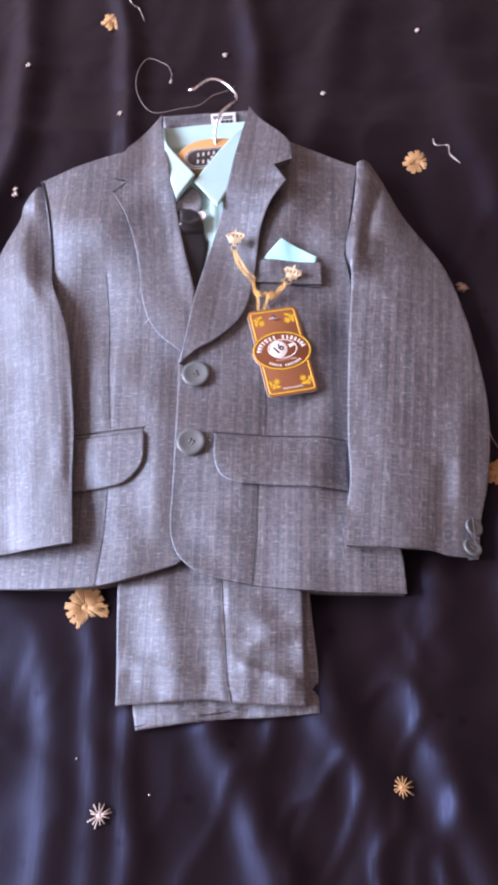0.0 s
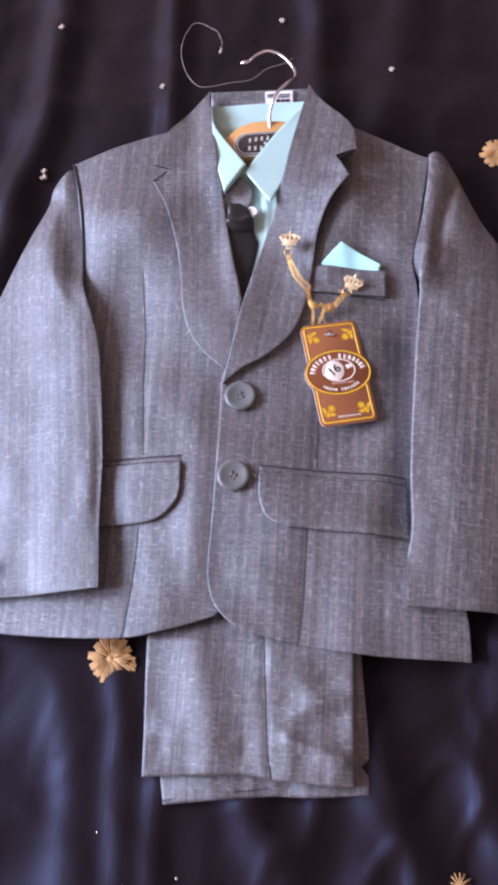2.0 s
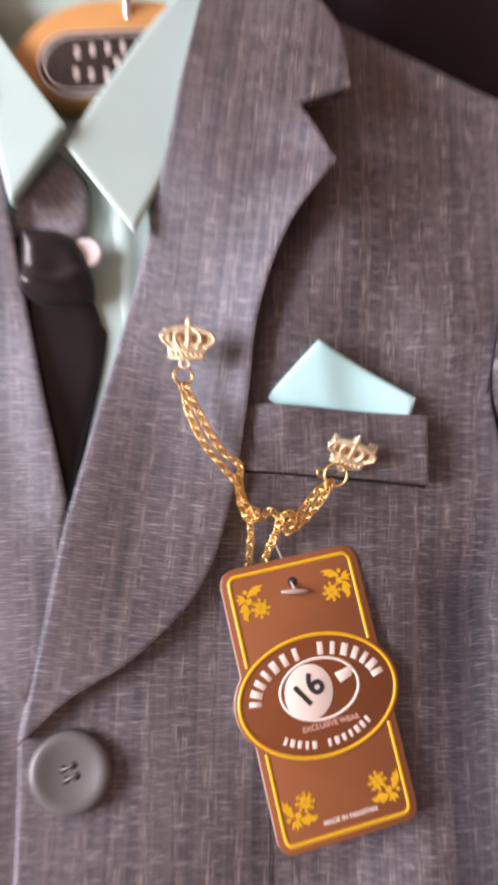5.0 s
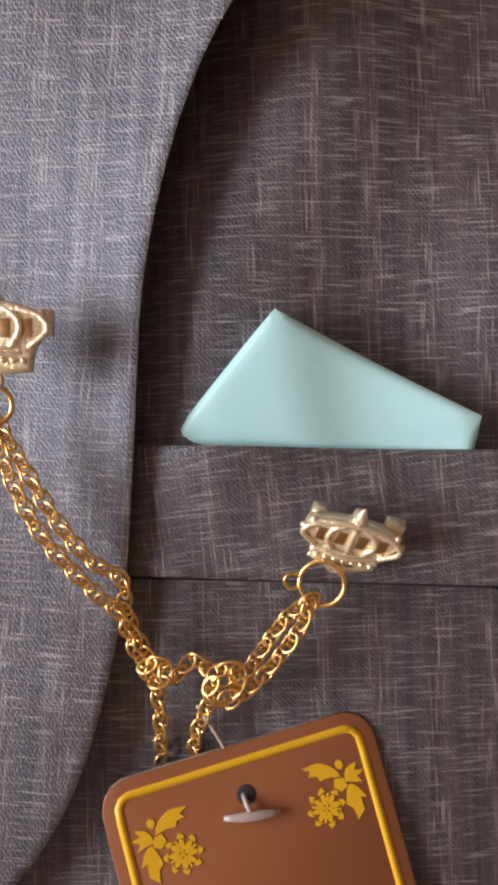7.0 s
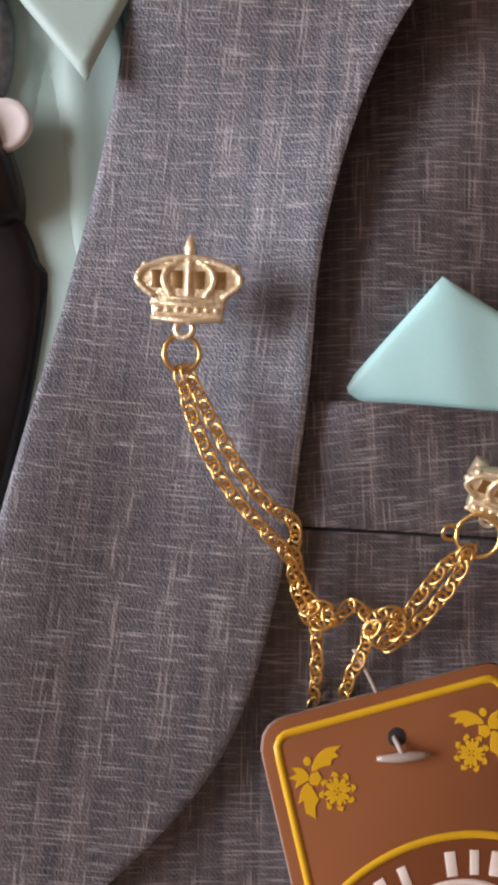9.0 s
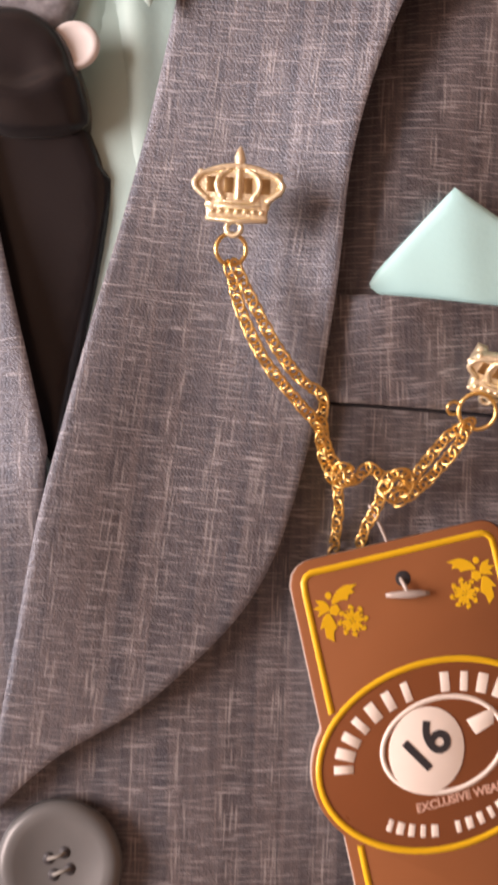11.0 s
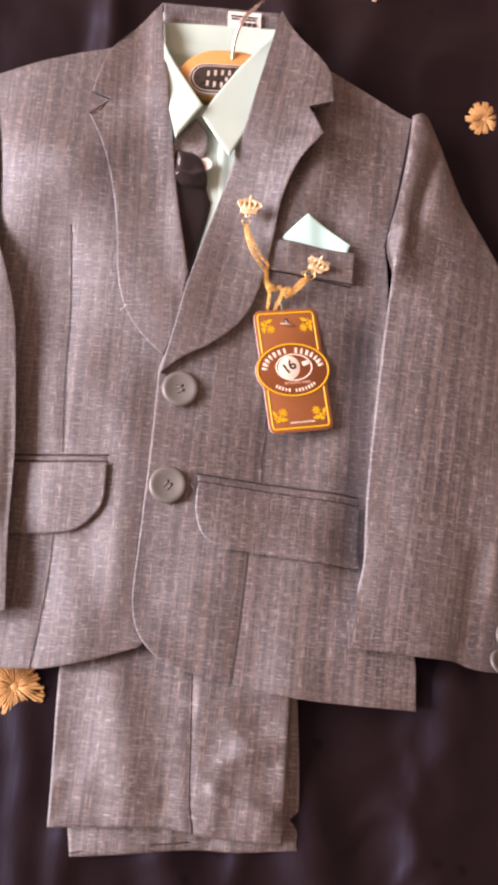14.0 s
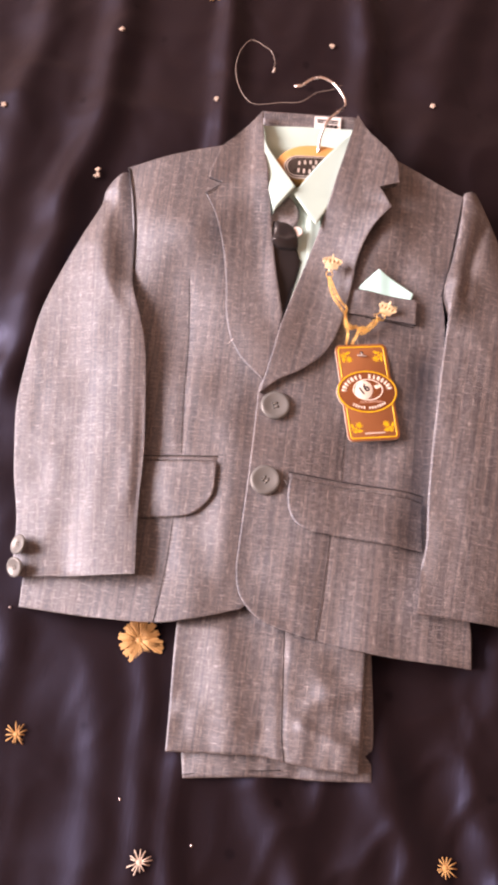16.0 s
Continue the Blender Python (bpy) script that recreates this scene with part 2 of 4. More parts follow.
def panel(points, top, low, step=3.0, turn=0.0, rings=(0.5, 1.2, 2.2), tuck=0.0):
    """A piece of cloth with thickness: top(xy, d) gives the height of its upper side at plan points that lie d from its edge,
    low(xy) that of its lower rim. turn: degrees by which the weave leans. tuck: how far the rim turns under."""
    edge = outline(points, min(2.0, step))
    area = 0.5 * np.sum(edge[:, 0] * np.roll(edge[:, 1], -1) - np.roll(edge[:, 0], -1) * edge[:, 1])
    if area < 0:
        edge = edge[::-1]
    lo, hi = edge.min(0), edge.max(0)
    gx, gy = np.meshgrid(np.arange(lo[0], hi[0], step), np.arange(lo[1], hi[1], step * 0.87))
    gx[1::2] += step / 2
    grid = np.stack([gx.ravel(), gy.ravel()], 1)
    grid = grid[inside(edge, grid)]
    grid = grid[dist_to(edge, grid) > max(rings[-1] + 0.6, 0.6)]
    tang = np.roll(edge, -1, 0) - np.roll(edge, 1, 0)
    norm = np.stack([-tang[:, 1], tang[:, 0]], 1) / (np.linalg.norm(tang, axis=1)[:, None] + 1e-9)
    inner = []
    for r in rings:
        q = edge + norm * r
        q = q[inside(edge, q)]
        inner.append(q[dist_to(edge, q) > r * 0.9])
    xy = np.concatenate([edge, *inner, grid])
    from mathutils import geometry
    n = len(edge)
    res = geometry.delaunay_2d_cdt([Vector(p) for p in xy], [], [list(range(n))], 1, 1e-4)
    pts = np.array([v[:] for v in res[0]])
    d = dist_to(edge, pts)
    d[d < 0.02] = 0
    z = top(pts, d)
    c, s = math.cos(radians(turn)), math.sin(radians(turn))
    bm = bmesh.new()
    uv = bm.loops.layers.uv.new("weave")
    verts = [bm.verts.new((p[0] * MM, p[1] * MM, h * MM)) for p, h in zip(pts, z)]
    for f in res[2]:
        if len(set(f)) == 3:
            try:
                bm.faces.new([verts[i] for i in f])
            except ValueError:
                pass
    rim = [e for e in bm.edges if len(e.link_faces) == 1]
    under = {}
    lip = {}
    around = list(dict.fromkeys(v for e in rim for v in e.verts))
    base = low(np.array([v.co[:2] for v in around]) / MM)
    for v, h in zip(around, base):
        lip[v] = bm.verts.new(v.co)
        q = norm[np.argmin(((edge * MM - v.co[:2]) ** 2).sum(1))] * tuck * MM * min(1, max(0, (0.16 - v.co.y) / 0.02) if tuck > 4 else 1)
        under[v] = bm.verts.new((v.co.x + q[0], v.co.y + q[1], min(h * MM, v.co.z - 0.0003)))
    for e in rim:
        lp = e.link_loops[0]
        a, b = lp.vert, lp.link_loop_next.vert
        bm.faces.new([lip[b], lip[a], under[a], under[b]])
    for f in bm.faces:
        for lp in f.loops:
            x, y, h = lp.vert.co
            lp[uv].uv = (c * x + s * y, -s * x + c * y + (h if lp.vert.co.z < 0 else 0.0))
    return bm


def tube(path, radius, sides=6, taper=None):
    """A round cord along a path of plan points with heights."""
    pts = np.array(path, float)
    bm = bmesh.new()
    rings = []
    up = Vector((0, 0, 1))
    for i, p in enumerate(pts):
        d = Vector(pts[min(i + 1, len(pts) - 1)] - pts[max(i - 1, 0)]).normalized()
        u = d.cross(up)
        u = u.normalized() if u.length > 1e-4 else Vector((1, 0, 0))
        w = u.cross(d)
        r = radius * (taper(i / (len(pts) - 1)) if taper else 1)
        rings.append([bm.verts.new((Vector(p) + (u * math.cos(a) + w * math.sin(a)) * r) * MM)
                      for a in (2 * math.pi * k / sides for k in range(sides))])
    for a, b in zip(rings, rings[1:]):
        for k in range(sides):
            bm.faces.new((a[k], b[k], b[(k + 1) % sides], a[(k + 1) % sides]))
    bm.faces.new(rings[0])
    bm.faces.new(rings[-1][::-1])
    bmesh.ops.recalc_face_normals(bm, faces=bm.faces)
    return bm


def slab(points, z0, z1, bevel=0.3, step=2.0):
    """A flat piece of an outline with eased upper edges, millimetres."""
    edge = outline(points, step)
    if np.sum(edge[:, 0] * np.roll(edge[:, 1], -1) - np.roll(edge[:, 0], -1) * edge[:, 1]) < 0:
        edge = edge[::-1]
    tang = np.roll(edge, -1, 0) - np.roll(edge, 1, 0)
    norm = np.stack([-tang[:, 1], tang[:, 0]], 1) / (np.linalg.norm(tang, axis=1)[:, None] + 1e-9)
    bm = bmesh.new()
    b = min(bevel, (z1 - z0) * 0.8)
    levels = [(0, z0), (0, z1 - b), (b * 0.3, z1 - b * 0.3), (b, z1)]
    rows = [[bm.verts.new((*( (p + q * o) * MM), z * MM)) for p, q in zip(edge, norm)] for o, z in levels]
    n = len(edge)
    for r, s in zip(rows, rows[1:]):
        for k in range(n):
            bm.faces.new((r[k], r[(k + 1) % n], s[(k + 1) % n], s[k]))
    bm.faces.new(rows[-1])
    bm.faces.new(rows[0][::-1])
    return bm


def lathe(profile, n=32):
    """A turned piece: (radius, height) from the middle of its foot to the middle of its top."""
    bm = bmesh.new()
    rows = []
    for r, z in profile:
        if r < 1e-6:
            rows.append([bm.verts.new((0, 0, z * MM))])
        else:
            rows.append([bm.verts.new((r * math.cos(2 * math.pi * k / n) * MM, r * math.sin(2 * math.pi * k / n) * MM, z * MM)) for k in range(n)])
    for a, b in zip(rows, rows[1:]):
        for k in range(n):
            q = [a[k % len(a)], a[(k + 1) % n % len(a)], b[(k + 1) % n % len(b)], b[k % len(b)]]
            q = list(dict.fromkeys(q))
            if len(q) > 2:
                bm.faces.new(q)
    bmesh.ops.recalc_face_normals(bm, faces=bm.faces)
    return bm


def ring_mesh(major, minor, n=14, m=6, squash=1.0):
    bm = bmesh.new()
    rows = [[bm.verts.new(((major + minor * math.cos(b)) * math.cos(a) * squash * MM, (major + minor * math.cos(b)) * math.sin(a) * MM, minor * math.sin(b) * MM))
             for b in (2 * math.pi * j / m for j in range(m))] for a in (2 * math.pi * i / n for i in range(n))]
    for i in range(n):
        for j in range(m):
            a, b = rows[i], rows[(i + 1) % n]
            bm.faces.new((a[j], b[j], b[(j + 1) % m], a[(j + 1) % m]))
    return bm


def round_top(d, edge):
    s = np.clip(d / edge, 0, 1)
    return np.sqrt(1 - (1 - s) ** 2)


def wavy(xy, scale, seed=0.0, stretch=1.0):
    return np.array([noise.noise((p[0] / scale, p[1] / scale / stretch, seed)) for p in xy])


def ridge(xy, path, height, width):
    """A soft fold of that height along a path."""
    return height * np.exp(-(dist_to(np.array(path, float), xy, False) / width) ** 2)


# how high the jacket's cloth lies over the sheet: (x, y, height)
LIE = np.array([(-45, 55, 11), (-45, 0, 11), (25, 40, 1.5), (42, 46, 2), (8, 42, 3), (60, -35, 13), (-30, 8, 8), (-80, 12, 5), (0, 147, 15), (0, 130, 13),
                (25, 134, 13), (10, 102, 5.5), (42, 96, 1), (75, 233, 15), (-172, 228, 14), (-115, 215, 17), (25, 231, 18), (94, -106, 6), (-191, -100, 6),
                (0, -95, 7), (-100, -100, 10), (-47, 122, 11), (70, 60, 9), (-110, 80, 12), (-178, 50, 2), (-182, -10, 2), (-172, 105, 3), (-178, -60, 3)], float)

# soft swells of the jacket's cloth: path, height, width
SWELLS = [([(34, -34), (31, -60), (28, -90)], 3.6, 17), ([(-40, -106), (80, -112)], 2.8, 11), ([(-150, 190), (-118, 178)], 3.0, 20), ([(-98, 195), (-140, 170), (-150, 60)], 2.5, 16), ([(-95, 60), (-62, 20)], 1.2, 14), ([(-30, -60), (-8, -84)], 1.6, 14),
          ([(-72, 60), (-66, -60)], 1.8, 11), ([(30, 190), (52, 170)], 2.2, 14), ([(-90, -60), (-84, -98)], 2.0, 12), ([(66, 96), (66, 40), (63, -20)], -8, 15), ([(6, 152), (10, 168), (20, 195), (32, 216)], 6.0, 17)]


def lie(xy):
    w = np.exp(-((xy[:, None, :] - LIE[None, :, :2]) ** 2).sum(-1) / (2 * 38.0**2)) + 1e-9
    pit = 4.0 * np.exp(-(((xy - (27, 40)) / (26, 20)) ** 2).sum(1))
    z = (w * LIE[:, 2]).sum(1) / w.sum(1) - pit
    still = 1 - np.exp(-(((xy - (8, 110)) / (46, 62)) ** 2).sum(1))
    z += still * (5.4 * wavy(xy, 58, 2.2, 1.2) + 0.8 * wavy(xy, 22, 6.2, 1.6))
    for path, height, width in SWELLS:
        z += ridge(xy, path, height, width)
    return z


def flat(z):
    return lambda xy: np.full(len(xy), float(z))


# ---- the room: unseen plain walls added to close the place and bounce warm fill ----
def box(x0, x1, y0, y1, z0, z1):
    bm = bmesh.new()
    bmesh.ops.create_cube(bm, size=1, matrix=Matrix.LocRotScale(((x0 + x1) / 2, (y0 + y1) / 2, (z0 + z1) / 2), None, (x1 - x0, y1 - y0, z1 - z0)))
    return bm


def joined(*bms):
    out = bmesh.new()
    for b in bms:
        me = bpy.data.meshes.new("piece")
        b.to_mesh(me)
        b.free()
        out.from_mesh(me)
        bpy.data.meshes.remove(me)
    return out


X0, X1, Y0, Y1, TOP = -3.55, 2.2, -2.3, 2.2, 3.1
tagged(part("floor", box(X0 - 0.1, X1 + 0.1, Y0 - 0.1, Y1 + 0.1, -0.16, -0.03), FLOOR, smooth=False), "unseen plain dark floor added under the cloth", "floor", kind="structure")
tagged(part("ceiling", box(X0 - 0.1, X1 + 0.1, Y0 - 0.1, Y1 + 0.1, TOP, TOP + 0.1), PAINT, smooth=False), "unseen plain beige ceiling added for bounce light", "ceiling", kind="structure")
tagged(part("wall_east", box(X1, X1 + 0.1, Y0 - 0.1, Y1 + 0.1, -0.03, TOP), PAINT, smooth=False), "unseen plain beige wall added for bounce light", "wall", kind="structure")
tagged(part("wall_north", box(X0, X1, Y1, Y1 + 0.1, -0.03, TOP), PAINT, smooth=False), "unseen plain beige wall added for bounce light", "wall", kind="structure")
tagged(part("wall_south", box(X0, X1, Y0 - 0.1, Y0, -0.03, TOP), PAINT, smooth=False), "unseen plain beige wall added for bounce light", "wall", kind="structure")
west = joined(box(X0 - 0.1, X0, Y0 - 0.1, -1.25, -0.03, TOP), box(X0 - 0.1, X0, 1.45, Y1 + 0.1, -0.03, TOP),
              box(X0 - 0.1, X0, -1.25, 1.45, -0.03, 0.9), box(X0 - 0.1, X0, -1.25, 1.45, 2.85, TOP))
tagged(part("wall_west", west, PAINT, smooth=False), "unseen beige wall added round an open window", "wall", kind="structure")


# ---- the cloth that all lies on ----
FOLDS = [([(-215, 480), (-205, 330), (-235, 60)], 11, 15), ([(-128, 480), (-118, 400), (-112, 318), (-108, 240)], 10, 10), ([(-12, 500), (-6, 400), (2, 300)], 10, 12),
         ([(85, 480), (60, 380), (40, 250)], 6, 16), ([(170, 520), (165, 380), (190, 220)], 8, 22), ([(-150, -95), (-128, -180), (-118, -320)], 3, 13),
         ([(-107, -110), (-100, -190), (-92, -330)], 3, 9), ([(-80, -180), (-76, -260), (-78, -340)], 4, 9), ([(-25, -185), (0, -240), (30, -330)], 6, 11),
         ([(45, -170), (70, -235), (60, -330)], 6, 15), ([(120, -95), (112, -170), (140, -300)], 7, 17), ([(175, -60), (170, -160), (205, -300)], 6, 14),
         ([(-200, -110), (-190, -200), (-205, -330)], 3, 14), ([(190, 120), (180, 20), (195, -80)], 5, 20), ([(-265, 420), (-270, 260), (-255, 100)], 6, 15)]


def sheet(xy):
    low = np.clip((-60 - xy[:, 1]) / 120, 0, 1) * np.clip((xy[:, 0] + 60) / 80, 0, 1)
    z = 3.0 * wavy(xy, 60, 3.1, 1.7) + (1.5 + 1.6 * low) * wavy(xy, 26, 1.1, 1.2) + 5.0 * wavy(xy, 210, 8.2, 1.5) - 3.5
    z += 1.9 * (0.35 + low) * np.clip(1 - 4.5 * np.abs(wavy(xy, 62, 12.4, 1.5)), 0, 1) ** 1.5 + 1.8 * np.clip(1 - 5 * np.abs(wavy(xy, 34, 21.4, 1.3)), 0, 1) ** 1.5 * (0.3 + low)
    for path, height, width in FOLDS:
        z = z + ridge(xy + 7 * np.stack([wavy(xy, 60, 5.0), wavy(xy, 60, 6.0)], 1), path, height * 0.95, width)
    under = np.exp(-((np.maximum(0, np.abs(xy[:, 0] + 48) - 95) / 30) ** 2 + (np.maximum(0, np.abs(xy[:, 1] - 60) - 150) / 30) ** 2))
    return np.minimum(z, 9) * (1 - under) - 5 * under - 1.5 - 5 * np.clip((xy[:, 1] - 300) / 40, 0, 1)


def cloth_mesh():
    def axis(lo, hi):
        a = np.concatenate([np.linspace(-1250, lo, 26)[:-1], np.arange(lo, hi, 4.0), np.linspace(hi, 1250, 26)])
        return a
    xs, ys = axis(-330, 270), axis(-360, 520)
    gx, gy = np.meshgrid(xs, ys)
    xy = np.stack([gx.ravel(), gy.ravel()], 1)
    z = sheet(xy)
    bm = bmesh.new()
    vs = [bm.verts.new((p[0] * MM, p[1] * MM, h * MM)) for p, h in zip(xy, z)]
    n = len(xs)
    for j in range(len(ys) - 1):
        for i in range(n - 1):
            bm.faces.new((vs[j * n + i], vs[j * n + i + 1], vs[(j + 1) * n + i + 1], vs[(j + 1) * n + i]))
    # the hem hangs down to the floor
    rim = [e for e in bm.edges if len(e.link_faces) == 1]
    low = {}
    for e in rim:
        for v in e.verts:
            if v not in low:
                low[v] = bm.verts.new((v.co.x * 1.004, v.co.y * 1.004, -0.0298))
    for e in rim:
        a, b = e.verts
        bm.faces.new((a, b, low[b], low[a]))
    bmesh.ops.recalc_face_normals(bm, faces=bm.faces)
    return bm


bedspread = tagged(part("bedspread", cloth_mesh(), SATIN), "dark navy satin bedspread with soft folds and gold embroidery", "bedspread")


# ---- jacket ----
jacket = thing("suit_jacket", "small grey-blue pinstriped suit jacket laid flat", "jacket")


def seam(points, lift, material=None, r=0.35, name="seam", base=None):
    xy = curve_points([p[:2] for p in points], 3.0)
    z = (base or lie)(xy) + lift
    return part(name, tube(np.column_stack([xy, z]), r, 5), material or SEAM_SHADE, jacket)


def front_top(lift, groove):
    def top(xy, d):
        z = lie(xy) + lift
        z -= 0.3 * (1 - round_top(d, 0.8))
        for g in groove:
            z -= ridge(xy, g, 0.9, 1.2)
        return z
    return top


DART_L = [(-116.8, 145.4), (-111.0, 96.6), (-108.1, 54.1), (-104.1, 13.5)]
DART_L2 = [(-103.1, -31.4), (-103.1, -63.4), (-105.2, -101)]
DART_R = [(6, 100), (4.8, 34.5), (4.7, 8.6)]
DART_R2 = [(0, -30.6), (-1.1, -69.5), (-3.1, -101)]
LEFT_FRONT = [(-106, 260, 1), (-138, 248), (-174, 232, 1), (-163.5, 183), (-158.7, 146), (-171, 47), (-194, -36), (-192, -100, 1), (-149, -101.6), (-106, -100.8),
              (-81.5, -95.6), (-60.8, -88.6), (-48.5, -81.5), (-39, -55), (-38, 2.5), (-45, 63), (-52, 95), (-49, 118, 1), (-57.5, 164), (-66, 207), (-75, 250, 1)]
RIGHT_FRONT = [(-57.8, 64.8, 1), (-57.3, 19.8), (-57.7, -31), (-58, -58), (-55.2, -73.5), (-48.5, -84), (-35.2, -92.5), (-2, -99.8), (38, -104.2), (95.8, -105.2, 1),
               (94.2, -81), (87, -48), (79.6, 35), (68, 131), (64.5, 154), (68.5, 180), (73, 212), (75.7, 237, 1), (50.7, 249.6), (24.4, 260.4), (0, 270, 1), (-26, 205), (-36, 163), (-46, 120)]
part("left_front", panel(LEFT_FRONT, front_top(0, [DART_L, DART_L2]), flat(-6), 3.2, 1.0, tuck=3.0), SUIT, jacket)
part("right_front", panel(RIGHT_FRONT, front_top(2.2, [DART_R, DART_R2]), lambda xy: np.where((xy[:, 0] < -25) & (xy[:, 1] > -84), lie(xy) - 1, -6), 3.2, -1.0, tuck=2.5), SUIT, jacket)
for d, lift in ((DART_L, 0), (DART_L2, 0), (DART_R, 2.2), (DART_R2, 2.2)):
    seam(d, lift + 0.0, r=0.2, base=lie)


def raised(table):
    """How far the cloth stands up along the body: (y, height) pairs."""
    return lambda xy: np.interp(xy[:, 1], *zip(*table))


LAPEL_LIFT = raised([(60, 1.5), (80, 1.5), (100, 1.5), (121, 1), (160, 3), (190, 6), (207, 8.5), (226, 8.5), (250, 5), (288, 1.5)])
COLLAR_LIFT = raised([(189, 14), (212, 14), (250, 8), (285, 1.5)])
YOKE_LIFT = raised([(115, 2), (150, 6), (200, 11), (245, 11), (280, 4), (290, 2)])
TIE_LIFT = raised([(115, 1), (150, 5), (180, 9), (200, 13), (215, 14)])


def lapel_low(xy):
    return np.maximum(lie(xy) - 1.5, lie(xy) + LAPEL_LIFT(xy) - 0.5)


def lapel_top(roll, rise):
    def top(xy, d):
        r = dist_to(np.array(roll, float), xy, False)
        z = lie(xy) + 4.4 + (2.2 * np.exp(-(r / 9) ** 2) if rise < 0 else 0.9 - 0.6 * np.exp(-(r / 18) ** 2) + 3.2 * np.exp(-(r / 15) ** 2) * np.clip((175 - xy[:, 1]) / 30, 0, 1) * np.clip((xy[:, 1] - 60) / 50, 0, 1)) + 0.5 * wavy(xy, 22, 9.0)
        z += np.clip((xy[:, 1] - 190) / 60, 0, 1) * rise + LAPEL_LIFT(xy)
        z += 2.2 * np.clip((xy[:, 1] - 211) / 6, 0, 1) * np.clip((np.abs(xy[:, 0] + 45) - 44) / 16, 0, 1)
        return z - 0.25 * (1 - round_top(d, 0.8))
    return top


RIGHT_ROLL = [(-10.9, 278.9), (-25.5, 199.4), (-35.7, 160.9), (-45.9, 119.3), (-55.6, 64.5)]
LEFT_ROLL = [(-78.6, 275.6), (-64.9, 201.2), (-56.6, 161.8), (-46.9, 121.4)]
RIGHT_LAPEL = [(-8.6, 293.6, 1), (3.7, 274.6), (22.6, 251.9), (25.4, 230.2, 1), (11.5, 224.8, 1), (20.8, 208.4, 1), (8.5, 191.4), (1, 169.8), (-1.8, 145.5), (-5.7, 121.4), (-13.6, 99.2),
               (-29.5, 82.4), (-45.3, 72.4), (-57.1, 61.5, 1), (-52, 87.6), (-46.4, 118.9), (-35.7, 160.9), (-25.9, 199.8), (-17.3, 245.2), (-11.2, 279.4)]
LEFT_LAPEL = [(-79.8, 291.6, 1), (-95.3, 267), (-106.9, 248.6), (-112.4, 219.2, 1), (-102.4, 216.7, 1), (-113.1, 206.5, 1), (-102.6, 187.7), (-95.3, 167.4), (-89.9, 142.6), (-86.8, 118.3), (-80.7, 98.4),
              (-70.2, 83.5), (-55.6, 71.4, 1), (-50.2, 92.7), (-47.3, 121.4, 1), (-57.1, 161.8), (-64.9, 201.2), (-72, 240.7), (-78.5, 276.1)]
part("left_lapel", panel(LEFT_LAPEL, lapel_top(LEFT_ROLL, -1.2), lapel_low, 2.6, 4.0, tuck=2.5), SUIT, jacket)
part("right_lapel", panel(RIGHT_LAPEL, lapel_top(RIGHT_ROLL, 1.5), lapel_low, 2.6, -7.0, tuck=2.5), SUIT, jacket)
seam([(-113.1, 206.5), (-102.6, 187.8), (-95.3, 167.4), (-89.9, 142.6), (-86.8, 118.3), (-80.7, 98.4), (-70.2, 83.5), (-56.6, 72.4)], 3.2, PALE, 0.22, "edge_piping", lambda xy: lie(xy) + LAPEL_LIFT(xy))
# dark cords put in for the shade along the collar edge and notch
for line, lift in (([(-95.3, 267), (-106.9, 248.6), (-112.1, 218.3)], 4.6), ([(-112, 218), (-107, 216.6), (-102.1, 215.6)], 5.4), ([(-102.1, 215.6), (-107.2, 210), (-112.2, 204.6)], 4.6)):
    seam(line, lift, SEAM_SHADE, 0.3, "notch_shade_line", lambda xy: lie(xy) + LAPEL_LIFT(xy))

# the stand of the collar behind the neck
NECK = [(-80.7, 296, 1), (-45.4, 297.5), (-8.1, 299, 1), (-9, 284, 1), (-45.4, 281), (-79, 279, 1)]
part("collar_stand", panel(NECK, lambda xy, d: 10 + 6 * np.clip((xy[:, 1] - 281) / 20, 0, 1) - 1.5 * (1 - round_top(d, 1.5)), flat(7), 2.6, 90.0), SUIT, jacket)


